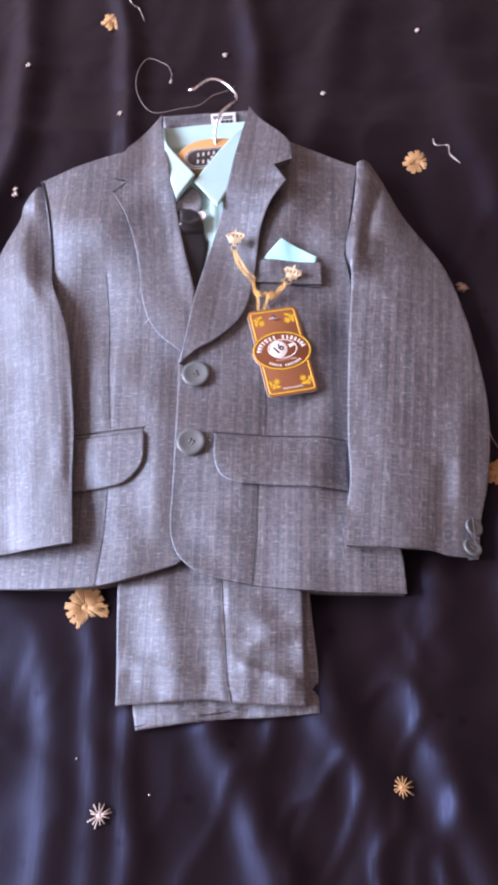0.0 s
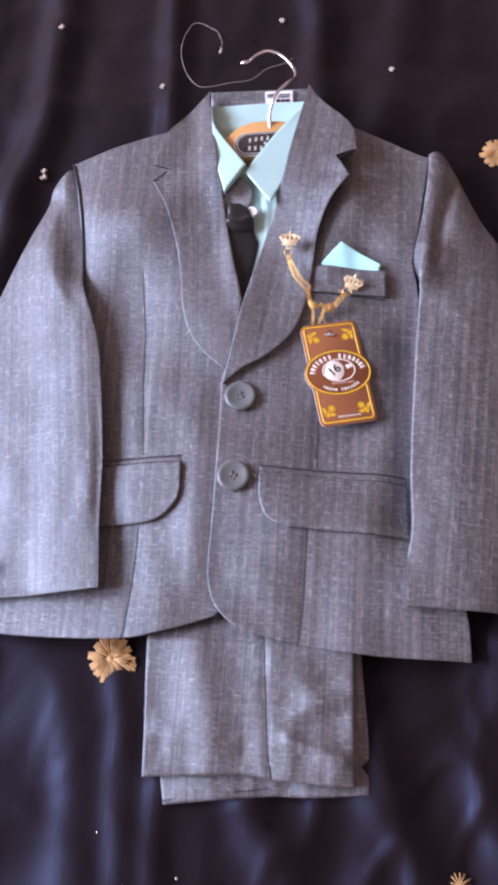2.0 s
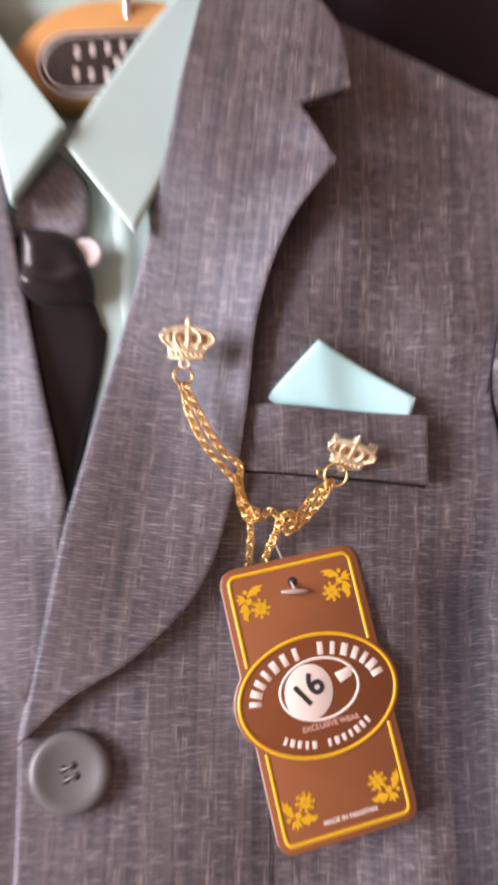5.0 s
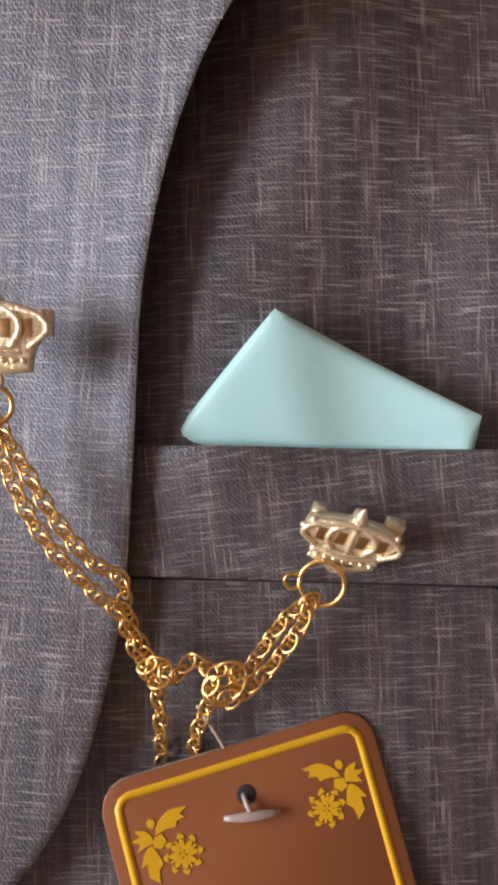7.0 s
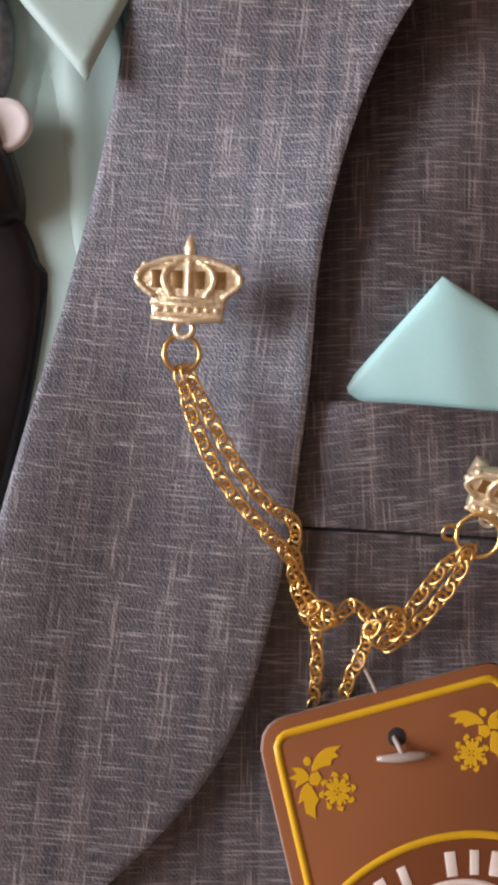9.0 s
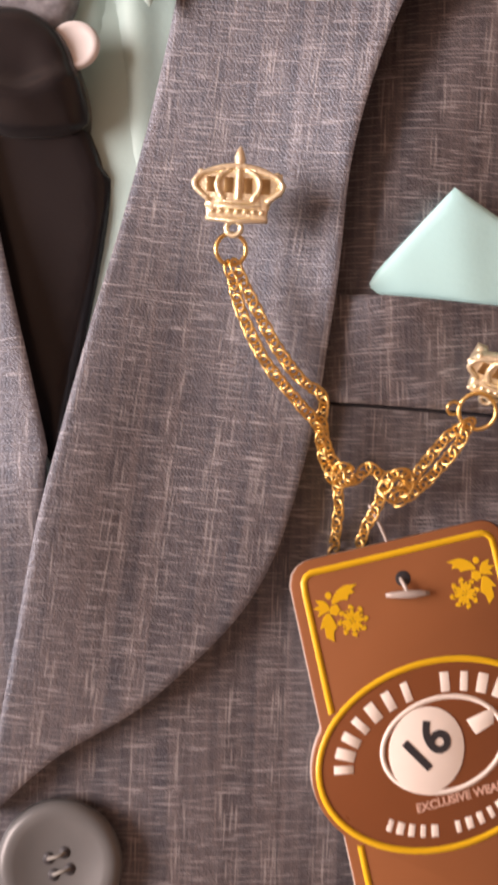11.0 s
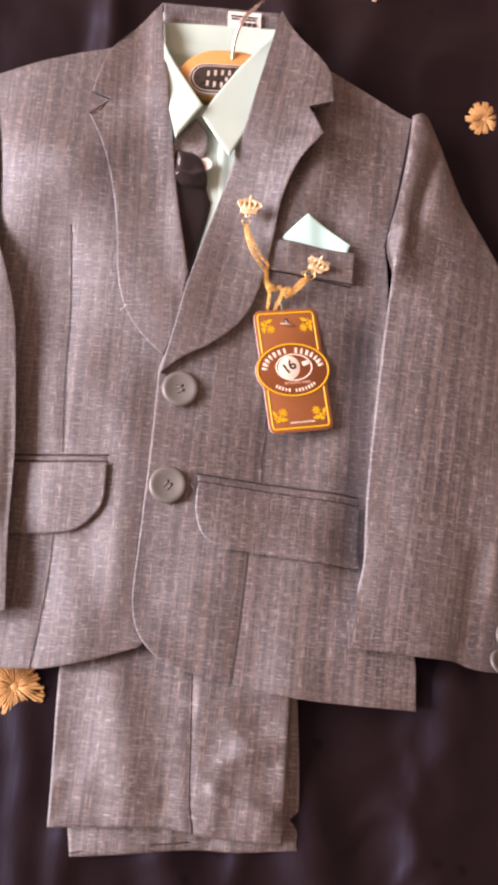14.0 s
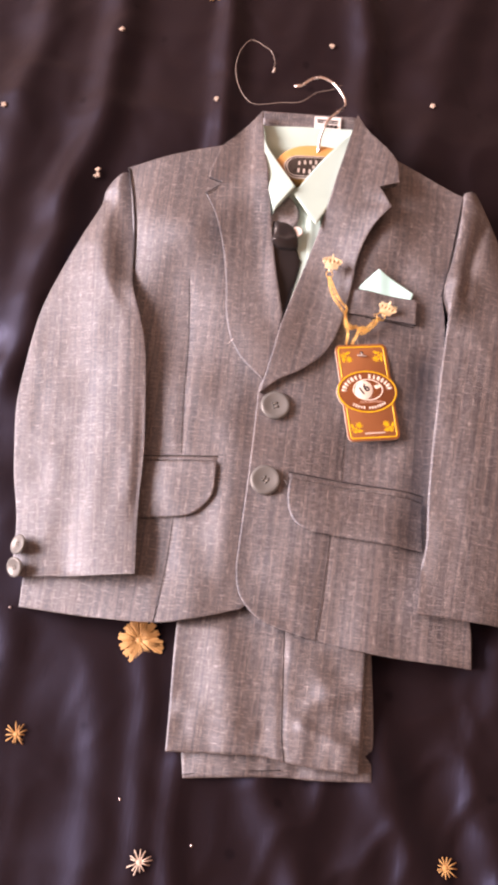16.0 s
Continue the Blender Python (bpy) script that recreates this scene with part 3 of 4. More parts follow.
def sleeve_top(points, height, peak, crease, seed, soft=10.0):
    """A sleeve whose ridge runs at peak (0 to 1) across its width."""
    edge = outline(points, 2.0)

    def top(xy, d):
        rows = np.arange(edge[:, 1].min() - 2, edge[:, 1].max() + 3, 4.0)
        lo, hi = np.zeros(len(rows)), np.zeros(len(rows))
        for i, y in enumerate(rows):
            near = edge[np.abs(edge[:, 1] - y) < 5, 0]
            lo[i], hi[i] = (near.min(), near.max()) if len(near) else (edge[:, 0].mean(), edge[:, 0].mean() + 1)
        a, b = np.interp(xy[:, 1], rows, lo), np.interp(xy[:, 1], rows, hi)
        s = np.clip((xy[:, 0] - a) / np.maximum(b - a, 8), 0, 1)
        left = peak > 0.5
        # toward the shoulder the left sleeve's ridge moves to its middle
        p = np.interp(xy[:, 1], [95, 165], [peak, 0.45]) if left else np.full(len(xy), peak)
        arch = np.where(s < p, 1 - (0.95 if left else 0.1) * (1 - s / p) ** (1.15 if left else 2), 1 - (0.55 if left else 0.95) * ((s - p) / (1 - p)) ** 1.6)
        z = height * (np.interp(xy[:, 1], [140, 222], [1, 0.5]) if left else 1) * (0.32 + 0.68 * arch) - 0.45 * (1 - round_top(d, 1.2)) + 1.5 * wavy(xy, 36, seed, 2.5) + 0.7 * wavy(xy, 13, seed + 5, 2.0)
        over = np.clip((s - 0.45) / 0.5, 0, 1) * np.clip((165 - xy[:, 1]) / 45, 0, 1) if left else np.clip((0.55 - s) / 0.25, 0, 1)
        z = z + over * np.maximum(0, lie(xy) + (10.0 if left else 7.0) - 4.0 * np.clip((xy[:, 1] - 130) / 30, 0, 1) + 2.0 * np.clip((-20 - xy[:, 1]) / 25, 0, 1) - z)
        for path, h, w in crease:
            z += ridge(xy, path, h, w)
        return z - 0.1 * (1 - round_top(d, 1.4))
    return top


LEFT_SLEEVE = [(-174.5, 231.3, 1), (-183.8, 226), (-189.8, 215), (-191.5, 200), (-199, 177), (-210.8, 139.5), (-218.5, 104), (-220.8, 64), (-220.5, 34), (-215.4, 2), (-211.4, -18), (-204.6, -44),
               (-201, -74), (-199.3, -82, 1), (-171, -79), (-149.4, -77), (-120.6, -73, 1), (-125.7, -29), (-128, 10), (-133, 50), (-138.4, 83.4), (-146.5, 109), (-156, 135.7), (-160.8, 172.6), (-168.6, 210.5)]
RIGHT_SLEEVE = [(76, 238.5, 1), (86.9, 241), (94, 230), (101.3, 213), (113, 188), (128.5, 164), (141.3, 138), (149.3, 108), (155.6, 74.5), (159.8, 38), (158.8, 3), (154, -30), (147.7, -54.4),
                (143.4, -82, 1), (125.8, -81.3), (113, -78), (94.8, -77.5), (57.7, -76, 1), (59, -49), (61.7, -30), (61.3, 0.4), (62.4, 35), (64.8, 81), (68, 129), (64.6, 154), (70, 185), (74.5, 217.6)]
part("left_sleeve", panel(LEFT_SLEEVE, sleeve_top(LEFT_SLEEVE, 17.5, 0.93, [([(-184, 205), (-172, 175), (-160, 142)], -2.5, 8),
     ([(-175, 60), (-170, -20), (-165, -75)], -1.5, 10)], 2.0, 3.0), flat(-5), 3.0, 8.0, tuck=7.0), SUIT, jacket)
part("right_sleeve", panel(RIGHT_SLEEVE, sleeve_top(RIGHT_SLEEVE, 19, 0.25, [([(92, 215), (84, 185), (78, 150)], -3.5, 4), ([(76, 215), (72, 160), (69, 140)], 2.5, 6), ([(74, 158), (71, 140)], 7, 11),
     ([(128, -20), (118, -75)], -2, 7), ([(140, 20), (133, -40)], 2.5, 8)], 7.0, 3.5), flat(-5), 3.0, -5.0, tuck=6.0), SUIT, jacket)
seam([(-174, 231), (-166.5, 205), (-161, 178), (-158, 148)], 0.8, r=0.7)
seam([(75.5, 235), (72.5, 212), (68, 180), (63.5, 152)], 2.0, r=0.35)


def laid(lift, edge=0.8, drop=0.4):
    return lambda xy, d: lie(xy) + lift - drop * (1 - round_top(d, edge)) + 0.25 * wavy(xy, 12, lift)


def on_front(xy):
    return lie(xy) + 0.5


RIGHT_FLAP = [(-29.8, 3.6, 1), (-30.1, -8.3), (-28.3, -18), (-23.8, -25.7), (-14.5, -30.3), (-1.4, -31.5), (24.3, -32.8), (61.2, -34.2, 1), (60.6, 0.4, 1)]
RIGHT_WELT = [(-31.4, 8, 1), (60.7, 5.6, 1), (60.7, 1.0, 1), (-30.3, 4.2, 1)]
LEFT_FLAP = [(-133.5, 5, 1), (-79.3, 9.5, 1), (-78.6, -2), (-79.6, -14), (-87.5, -24.6), (-98, -29.8), (-129, -33.7, 1)]
LEFT_WELT = [(-134, 9, 1), (-79.4, 13.5, 1), (-79, 10.1, 1), (-133.5, 5.6, 1)]
POCKET = [(-7, 147.2, 1), (46.1, 144.6, 1), (46.4, 127.0, 1), (-10, 130.6, 1)]
part("pocket_flap", panel(RIGHT_FLAP, laid(5.0), on_front, 2.2, -1.0, tuck=2.5), SUIT, jacket)
part("pocket_welt", panel(RIGHT_WELT, laid(2.9, 1.2, 1.0), on_front, 2.0, 90.0), SUIT, jacket)
part("pocket_flap", panel(LEFT_FLAP, laid(2.8), lambda xy: lie(xy) - 1, 2.2, 2.0, tuck=2.5), SUIT, jacket)
part("pocket_welt", panel(LEFT_WELT, laid(1.0, 1.2, 1.0), lambda xy: lie(xy) - 1, 2.0, 90.0), SUIT, jacket)
part("breast_pocket", panel(POCKET, lambda xy, d: laid(3.7)(xy, d) + 0.07 * (xy[:, 0] + 7), on_front, 2.2, 5.0, tuck=1.5), SUIT, jacket)
# pocket seam lines, near-black so the shade along welts and edges is painted in
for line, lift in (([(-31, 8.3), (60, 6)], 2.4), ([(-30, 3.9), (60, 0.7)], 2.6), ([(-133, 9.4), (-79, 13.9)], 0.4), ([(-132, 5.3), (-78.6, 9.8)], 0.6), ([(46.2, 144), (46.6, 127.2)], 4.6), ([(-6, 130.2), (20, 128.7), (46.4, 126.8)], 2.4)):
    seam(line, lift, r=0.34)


# ---- buttons ----
def button(name, x, y, z, radius, tilt=(0, 0, 0), label=""):
    r, h = radius, radius * 0.34
    bm = lathe([(0, 0), (r * 0.82, 0), (r * 0.97, h * 0.3), (r, h * 0.55), (r * 0.97, h * 0.82), (r * 0.88, h * 0.96), (r * 0.8, h), (r * 0.7, h * 0.93), (r * 0.55, h * 0.78), (r * 0.3, h * 0.66), (0, h * 0.62)], 40)
    ob = part(name, bm, BUTTON, jacket, label)
    ob.matrix_basis = Matrix.LocRotScale(Vector((x, y, z)) * MM, Euler([radians(a) for a in tilt]), None)
    for dx, dy in ((1, 1), (1, -1), (-1, 1), (-1, -1)):
        hole = part("hole", lathe([(0, 0), (r * 0.1, 0), (r * 0.1, 0.25), (0, 0.25)], 10), INK, ob)
        hole.location = (dx * r * 0.135 * MM, dy * r * 0.135 * MM, (h * 0.6 - 0.05) * MM)
    for s in (1, -1):
        part("stitch", tube([(-r * 0.15, s * r * 0.13, h * 0.6 + 0.1), (0, s * r * 0.12, h * 0.6 + 0.5), (r * 0.15, s * r * 0.13, h * 0.6 + 0.1)], 0.3, 5), THREAD, ob)
    return ob


button("button", -44.8, 55.0, lie(np.array([(-44.8, 55.0)]))[0] + 2.5, 10.2, (0, 0, 20))
button("button", -45.8, 0.2, lie(np.array([(-45.8, 0.2)]))[0] + 2.5, 10.2, (0, 0, 55))
button("cuff_button", 140.5, -62.5, 12, 6.6, (0, 28, 10))
button("cuff_button", 138.5, -76.5, 12, 6.6, (0, 28, 40))
button("cuff_button", -197.6, -62.0, 12, 6.6, (0, -38, 0))
button("cuff_button", -197.0, -76.5, 12, 6.6, (0, -38, 30))
part("loose_thread", tube(curve_points([(139, -72, 18), (136, -62, 18.6), (139.5, -57, 18), (140, -76, 18)], 1.5), 0.35, 5), PALE, jacket)

part("loose_thread", tube(curve_points([(-82.4, 94, 18.5), (-80.8, 95.2, 19.6), (-79.2, 97.4, 19.8)], 1.0), 0.16, 5), LABEL, jacket, "short pale loose thread")
part("buttonhole_end", tube(curve_points([(-33.4, 1.8, 14.6), (-31.8, 0.6, 15.0), (-31.4, -1.2, 14.6)], 0.8), 0.4, 5), PALE, jacket)

# woven size label in the neck
neck_label = part("neck_label", panel([(-40.5, 294.4, 1), (-20.6, 295.4, 1), (-19.8, 283.6, 1), (-39.6, 282.4, 1)], lambda xy, d: 12.2 + 6 * np.clip((xy[:, 1] - 281) / 20, 0, 1), flat(8), 2.5), LABEL, jacket, "small white woven neck label")
for y, x0, x1 in ((291.8, -38.8, -31.3), (291.9, -30.3, -22.3), (290.2, -38.3, -33.3), (290.3, -31.3, -22.8), (287.0, -32.3, -29), (287.1, -28.3, -25.8), (287.2, -25.2, -22.7)):
    part("print_line", slab([(x0, y - 0.4, 1), (x1, y, 1), (x1, y + (0.5 if y > 288.5 else 2.0), 1), (x0, y + (0.1 if y > 288.5 else 1.6), 1)], 14.0, 15.4 + (y - 288) * 0.28, 0.1), INK, neck_label)

# ---- trousers ----
trousers = thing("suit_trousers", "folded grey-blue pinstriped trousers under the jacket", "trousers")
CREASE = [(-23.6, -85), (-20.6, -124), (-18, -157), (-15, -173)]
LOWER_LEG = [(-83, -60, 1), (-80, -130), (-77, -176, 1), (-74.4, -189.3, 1), (-41.4, -185), (-14.4, -182), (6, -181.5), (38.9, -178.5, 1), (38.5, -153.5), (34, -106), (31, -60, 1)]
UPPER_LEG = [(-91, -60, 1), (-90.6, -105), (-88.5, -142), (-86.6, -175.4, 1), (-50, -173), (-29.4, -171.6), (-15.6, -173.5), (-2, -174.5), (18.6, -175.4), (30.5, -175.5, 1), (29.7, -135), (29.5, -111), (28.4, -60, 1)]


def leg_top(height, seed, creases):
    def top(xy, d):
        near = np.clip((xy[:, 1] + 100) / 20, 0, 1)
        z = height + 3.6 * wavy(xy, 32, seed, 1.5) + 1.4 * wavy(xy, 11, seed + 3, 2.0) * np.clip((-135 - xy[:, 1]) / 25, 0, 1)
        for path, h, w in creases:
            z += ridge(xy, path, h, w)
        return np.minimum(z - 0.9 * (1 - round_top(d, 1.6)), 99) * (1 - near) + 2 * near
    return top


part("lower_leg", panel(LOWER_LEG, leg_top(4.5, 1.0, []), flat(-6), 2.6, 2.0, tuck=3.0), SUIT, trousers)
upper_top = leg_top(9.5, 6.0, [(CREASE, -0.9, 1.2), ([(-60, -100), (-48, -168)], 1.4, 10), ([(0, -110), (12, -150), (22, -168)], 1.8, 9), ([(-14, -112), (8, -128), (28, -138)], 2.0, 9), ([(-6, -152), (24, -162)], 2.2, 4), ([(-2, -138), (28, -124)], 2.0, 6), ([(-80, -150), (-40, -158)], 1.6, 6)])
part("upper_leg", panel(UPPER_LEG, upper_top, flat(1), 2.4, -1.0, tuck=3.0), SUIT, trousers)
xy = curve_points(CREASE, 3.0)
part("leg_seam", tube(np.column_stack([xy, upper_top(xy, np.full(len(xy), 9.0)) + 0.25]), 0.35, 5), SEAM_SHADE, trousers)

# ---- shirt and tie ----
shirt = thing("dress_shirt", "pale mint dress shirt inside the jacket", "shirt")
part("back_yoke", panel([(-80.5, 281.5, 1), (-7.9, 286.5, 1), (-11.6, 223.3, 1), (-41.8, 114.8, 1), (-51.8, 114.8, 1), (-74.3, 223.3, 1)], lambda xy, d: YOKE_LIFT(xy) + 8.0 - 6.0 * np.exp(-((xy[:, 1] - 243) / 17) ** 6) + 6 * np.clip((xy[:, 1] - 272) / 18, 0, 1) + 0.6 * wavy(xy, 20, 2.0), flat(-4), 3.0), MINT, shirt)
part("collar_leaf", panel([(-78.1, 278.6, 1), (-72.9, 254.9), (-49, 216.9, 1), (-62.5, 195, 1), (-72.3, 230.9)], lambda xy, d: COLLAR_LIFT(xy) + 19 + 0.14 * (xy[:, 0] + 64) - 1.0 * (1 - round_top(d, 1.3)) + 3 * np.clip((xy[:, 1] - 215) / 55, 0, 1), lambda xy: COLLAR_LIFT(xy) + 13, 2.4, tuck=1.5), MINT, shirt)
part("collar_leaf", panel([(-8.9, 283.4, 1), (-26.2, 257.2), (-40, 232.6), (-49.7, 212.5, 1), (-31.2, 189.2, 1), (-19.3, 217.5), (-9.8, 257.2)], lambda xy, d: COLLAR_LIFT(xy) + 16.5 - 0.08 * (xy[:, 0] + 35) - 1.0 * (1 - round_top(d, 1.3)) + 3 * np.clip((xy[:, 1] - 215) / 55, 0, 1), lambda xy: COLLAR_LIFT(xy) + 13, 2.4, tuck=1.5), MINT, shirt)
part("placket", panel([(-52.4, 211.2, 1), (-29, 211.2, 1), (-27.1, 186.4), (-37.5, 146.4), (-45.8, 120.9, 1), (-51.2, 155.2)], lambda xy, d: TIE_LIFT(xy) + 7.5 - (1 - round_top(d, 1.5)) + ridge(xy, [(-35, 202), (-33, 168)], 1.2, 2.6) - ridge(xy, [(-39, 200), (-38, 165)], 1.5, 1.5), lambda xy: TIE_LIFT(xy), 1.6), MINT, shirt)
pearl = part("shirt_button", lathe([(0, 0), (3.6, 0), (4.2, 0.9), (3.7, 1.7), (2.8, 1.3), (0, 1.2)], 24), LABEL, shirt, "small pearly shirt button")
pearl.location = (-44 * MM, 186.4 * MM, 21.8 * MM)

tie = thing("necktie", "black satin necktie with a grey neck band", "necktie")
part("neck_band", panel([(-52.4, 215, 1), (-44.6, 206.4), (-43.7, 196.9), (-46.6, 189.2, 1), (-66.1, 191.1, 1), (-64.1, 199.7)], lambda xy, d: TIE_LIFT(xy) + 10.5 - 2 * (1 - round_top(d, 2.5)), lambda xy: TIE_LIFT(xy), 2.2), TIE_BAND, tie, "grey woven neck band")
part("knot", panel([(-61.5, 193, 1), (-50.5, 191.5), (-44.7, 186.3), (-42, 177.1), (-43.9, 173.4), (-54.7, 172.5), (-61.5, 175.5, 1)], lambda xy, d: TIE_LIFT(xy) + 15.5 - 4 * (1 - round_top(d, 4.5)) + ridge(xy, [(-66, 179), (-52, 177), (-43.5, 180)], 1.8, 2.2) + 0.5 * wavy(xy, 6, 1.0), lambda xy: TIE_LIFT(xy), 1.4), TIE_BLACK, tie)
part("blade", panel([(-61, 178, 1), (-43.3, 177.2, 1), (-40, 168.8), (-38.8, 161.2), (-46.7, 115.4, 1), (-61.3, 146.4)], lambda xy, d: TIE_LIFT(xy) + 10.6 - 2.5 * (1 - round_top(d, 3.0)) + 0.6 * wavy(xy, 12, 1.0, 2.0), lambda xy: TIE_LIFT(xy), 2.2), TIE_BLACK, tie)

part("hem_fold", tube(curve_points([(-75, -187.5, 4.2), (-55, -183, 4.6), (-35, -180.5, 4.8), (-16, -178, 4.6)], 3.0), 0.35, 5), SEAM_SHADE, trousers)
for x0, y0, x1, y1 in ((-14, -172, -9, -158), (-2, -173, 3, -160), (12, -174, 8, -163)):
    part("hem_crease", tube([(x0, y0, 9.0), ((x0 + x1) / 2, (y0 + y1) / 2, 9.6), (x1, y1, 9.0)], 0.5, 5, lambda s: math.sin(math.pi * min(max(s, 0.08), 0.92))), SUIT, trousers)

# ---- pocket handkerchief ----
hanky = part("pocket_handkerchief", panel([(-2.6, 142.6, 1), (16.8, 163.2, 1), (42.8, 149, 1), (41.5, 142, 1)],
             lambda xy, d: lie(xy) + 0.6 + 3.5 * np.clip((xy[:, 1] - 145.5) / 13, 0, 1) ** 0.6 + 0.15 * (xy[:, 0] - 2) - 0.9 * (1 - round_top(d, 1.6)) + ridge(xy, [(16.8, 163), (21, 143)], 0.8, 5), on_front, 1.8), HANKY)
tagged(hanky, "folded mint satin handkerchief in the breast pocket", "handkerchief")

# ---- hanger ----
hanger = thing("clothes_hanger", "tan wooden hanger with a bent steel hook", "hanger")
part("neck_block", slab([(-67.1, 235.3), (-63.2, 249.9), (-51.5, 259.7), (-34.9, 262.6), (-20.3, 260.7), (-8.6, 250.9), (-4.6, 236.3), (-35.9, 229.4)], 14.0, 23.8, 2.0), WOOD, hanger)
part("arm", slab([(-150, 204), (-151, 212), (-66, 246), (-64, 234)], 2.0, 9.0, 1.5), WOOD, hanger)
part("arm", slab([(62, 204), (63, 212), (-8, 246), (-10, 234)], 2.0, 9.0, 1.5), WOOD, hanger)


def stadium(cx, cy, half, rad, turn, n=12):
    c, s = math.cos(radians(turn)), math.sin(radians(turn))
    pts = [((half - rad) + rad * math.cos(a), rad * math.sin(a)) for a in (math.pi * (k / n - 0.5) for k in range(n + 1))]
    pts += [(-x, -y) for x, y in pts]
    return [(cx + c * x - s * y, cy + s * x + c * y) for x, y in pts]


plate = part("name_plate", slab(stadium(-35.9, 241.7, 23.5, 10.2, 4.5), 23.0, 24.6, 0.4, 9), SILVER, hanger, "black oval plate with a silver rim")
part("plate_field", slab(stadium(-35.9, 241.7, 22.6, 9.3, 4.5), 24.4, 24.8, 0.1, 9), PLATE, plate)
part("plate_line", slab(stadium(-35.9, 241.7, 21.6, 8.4, 4.5), 24.6, 24.95, 0.1, 9), SILVER, plate)
part("plate_field", slab(stadium(-35.9, 241.7, 21.0, 7.8, 4.5), 24.8, 25.1, 0.1, 9), PLATE, plate)
for row, y, n, w, h in ((0, 245.7, 7, 2.4, 3.6), (1, 237.4, 7, 2.4, 3.6), (2, 241.4, 2, 2.6, 2.6)):
    for i in range(n):
        x = -35.9 + (i - (n - 1) / 2) * (4.1 if n > 2 else 3.0)
        yy = y + (x + 35.9) * 0.079
        if n > 2:
            yy += -0.02 * (x + 35.9) ** 2 * (1 if row == 0 else -0.6) * 0.35
        part("plate_mark", slab([(x - w / 3, yy - h / 2, 1), (x + w / 3, yy - h / 2 + 0.2, 1), (x + w / 3, yy + h / 2, 1), (x - w / 3, yy + h / 2, 1)], 25.0, 25.25, 0.05), SILVER, plate)
HOOK = [(-58.9, 315.3, 21.4), (-56.3, 315.9, 22), (-53.2, 316.3, 22.5), (-46.8, 321.7, 23.7), (-38.8, 323.8, 24.8), (-28.9, 319.3, 24.6), (-20.7, 309, 24.2), (-18.9, 298.9, 25.8), (-23.2, 288, 32.5), (-30.6, 276.6, 34.8), (-34.9, 265.4, 29.3), (-35.1, 254.9, 22)]
part("hook", tube(curve_points(HOOK, 1.5), 1.15, 10, lambda s: 1.25 if s < 0.03 else 1.0), STEEL, hanger, "polished steel wire hook")

# a clear nylon thread curled beside the hook
STRING = [(-77.3, 349.9), (-76.9, 353.9), (-81, 364.4), (-87, 368.6), (-93.6, 372.7), (-100.6, 372.1), (-106.6, 357.9), (-107.2, 341.8), (-102.5, 325.6), (-94.6, 313.9), (-85.9, 310.9), (-67.7, 315.1), (-52.7, 318), (-41.4, 328.3), (-29.7, 333), (-22.1, 338.5)]
xy = curve_points(STRING, 2.0)
string = part("nylon_thread", tube(np.column_stack([xy, np.maximum(sheet(xy), 0) + 2.5]), 0.32, 6), NYLON)
tagged(string, "thin curled clear nylon thread beside the hook", "thread")
part("tag_knob", tube([(-76.4, 344.6, 6), (-76.6, 342, 6), (-77.4, 340.6, 6)], 1.0, 8), PLASTIC, string)

# ---- hang tag ----
TAG = Matrix.LocRotScale(Vector((16.8, 73.2, 10.8)) * MM, (Matrix.Rotation(radians(13.4), 3, "Z") @ Matrix.Rotation(radians(8.0), 3, "Y") @ Matrix.Rotation(radians(2.5), 3, "X")).to_euler(), None)
tag = thing("hang_tag", "brown and gold card price tag with an oval crest", "tag")
tag.matrix_basis = TAG
TW, TH, OW, OH = 18.5, 35.4, 21.8, 16.0


def tag_edge(grow=0.0, oval=True, n=168):
    """The card's rim: a rounded card with an oval that stands out at its sides."""
    pts = []
    for k in range(n):
        a = 2 * math.pi * k / n
        c, s = math.cos(a), math.sin(a)
        w, h, r = TW + grow, TH + grow, 4.0 + grow
        lo, hi = 0.0, 60.0
        for _ in range(24):
            m = (lo + hi) / 2
            x, y = abs(m * c), abs(m * s)
            dx, dy = max(0, x - (w - r)), max(0, y - (h - r))
            ok = math.hypot(dx, dy) <= r
            ok |= oval and (x / (OW + grow)) ** 2 + (y / (OH + grow)) ** 2 <= 1
            lo, hi = (m, hi) if ok else (lo, m)
        pts.append((lo * c, lo * s))
    return pts


def ellipse(cx, cy, a, b, n=64, lo=0.0, hi=360.0, turn=0.0):
    t = [radians(lo + (hi - lo) * k / n) for k in range(n + (hi - lo < 360))]
    c, s = math.cos(radians(turn)), math.sin(radians(turn))
    return [(cx + c * a * math.cos(u) - s * b * math.sin(u), cy + s * a * math.cos(u) + c * b * math.sin(u)) for u in t]


def ribbon(path, width, z0, z1, closed=False):
    p = np.array(path, float)
    n = len(p)
    t = (np.roll(p, -1, 0) - np.roll(p, 1, 0)) if closed else np.gradient(p, axis=0)
    q = np.stack([-t[:, 1], t[:, 0]], 1) / (np.linalg.norm(t, axis=1)[:, None] + 1e-9) * width / 2
    bm = bmesh.new()
    rows = [[bm.verts.new((*(v * MM), z * MM)) for v, z in ((a - b, z0), (a - b, z1), (a + b, z1), (a + b, z0))] for a, b in zip(p, q)]
    for i in range(n if closed else n - 1):
        a, b = rows[i], rows[(i + 1) % n]
        for k in range(3):
            bm.faces.new((a[k], b[k], b[k + 1], a[k + 1]))
    return bm


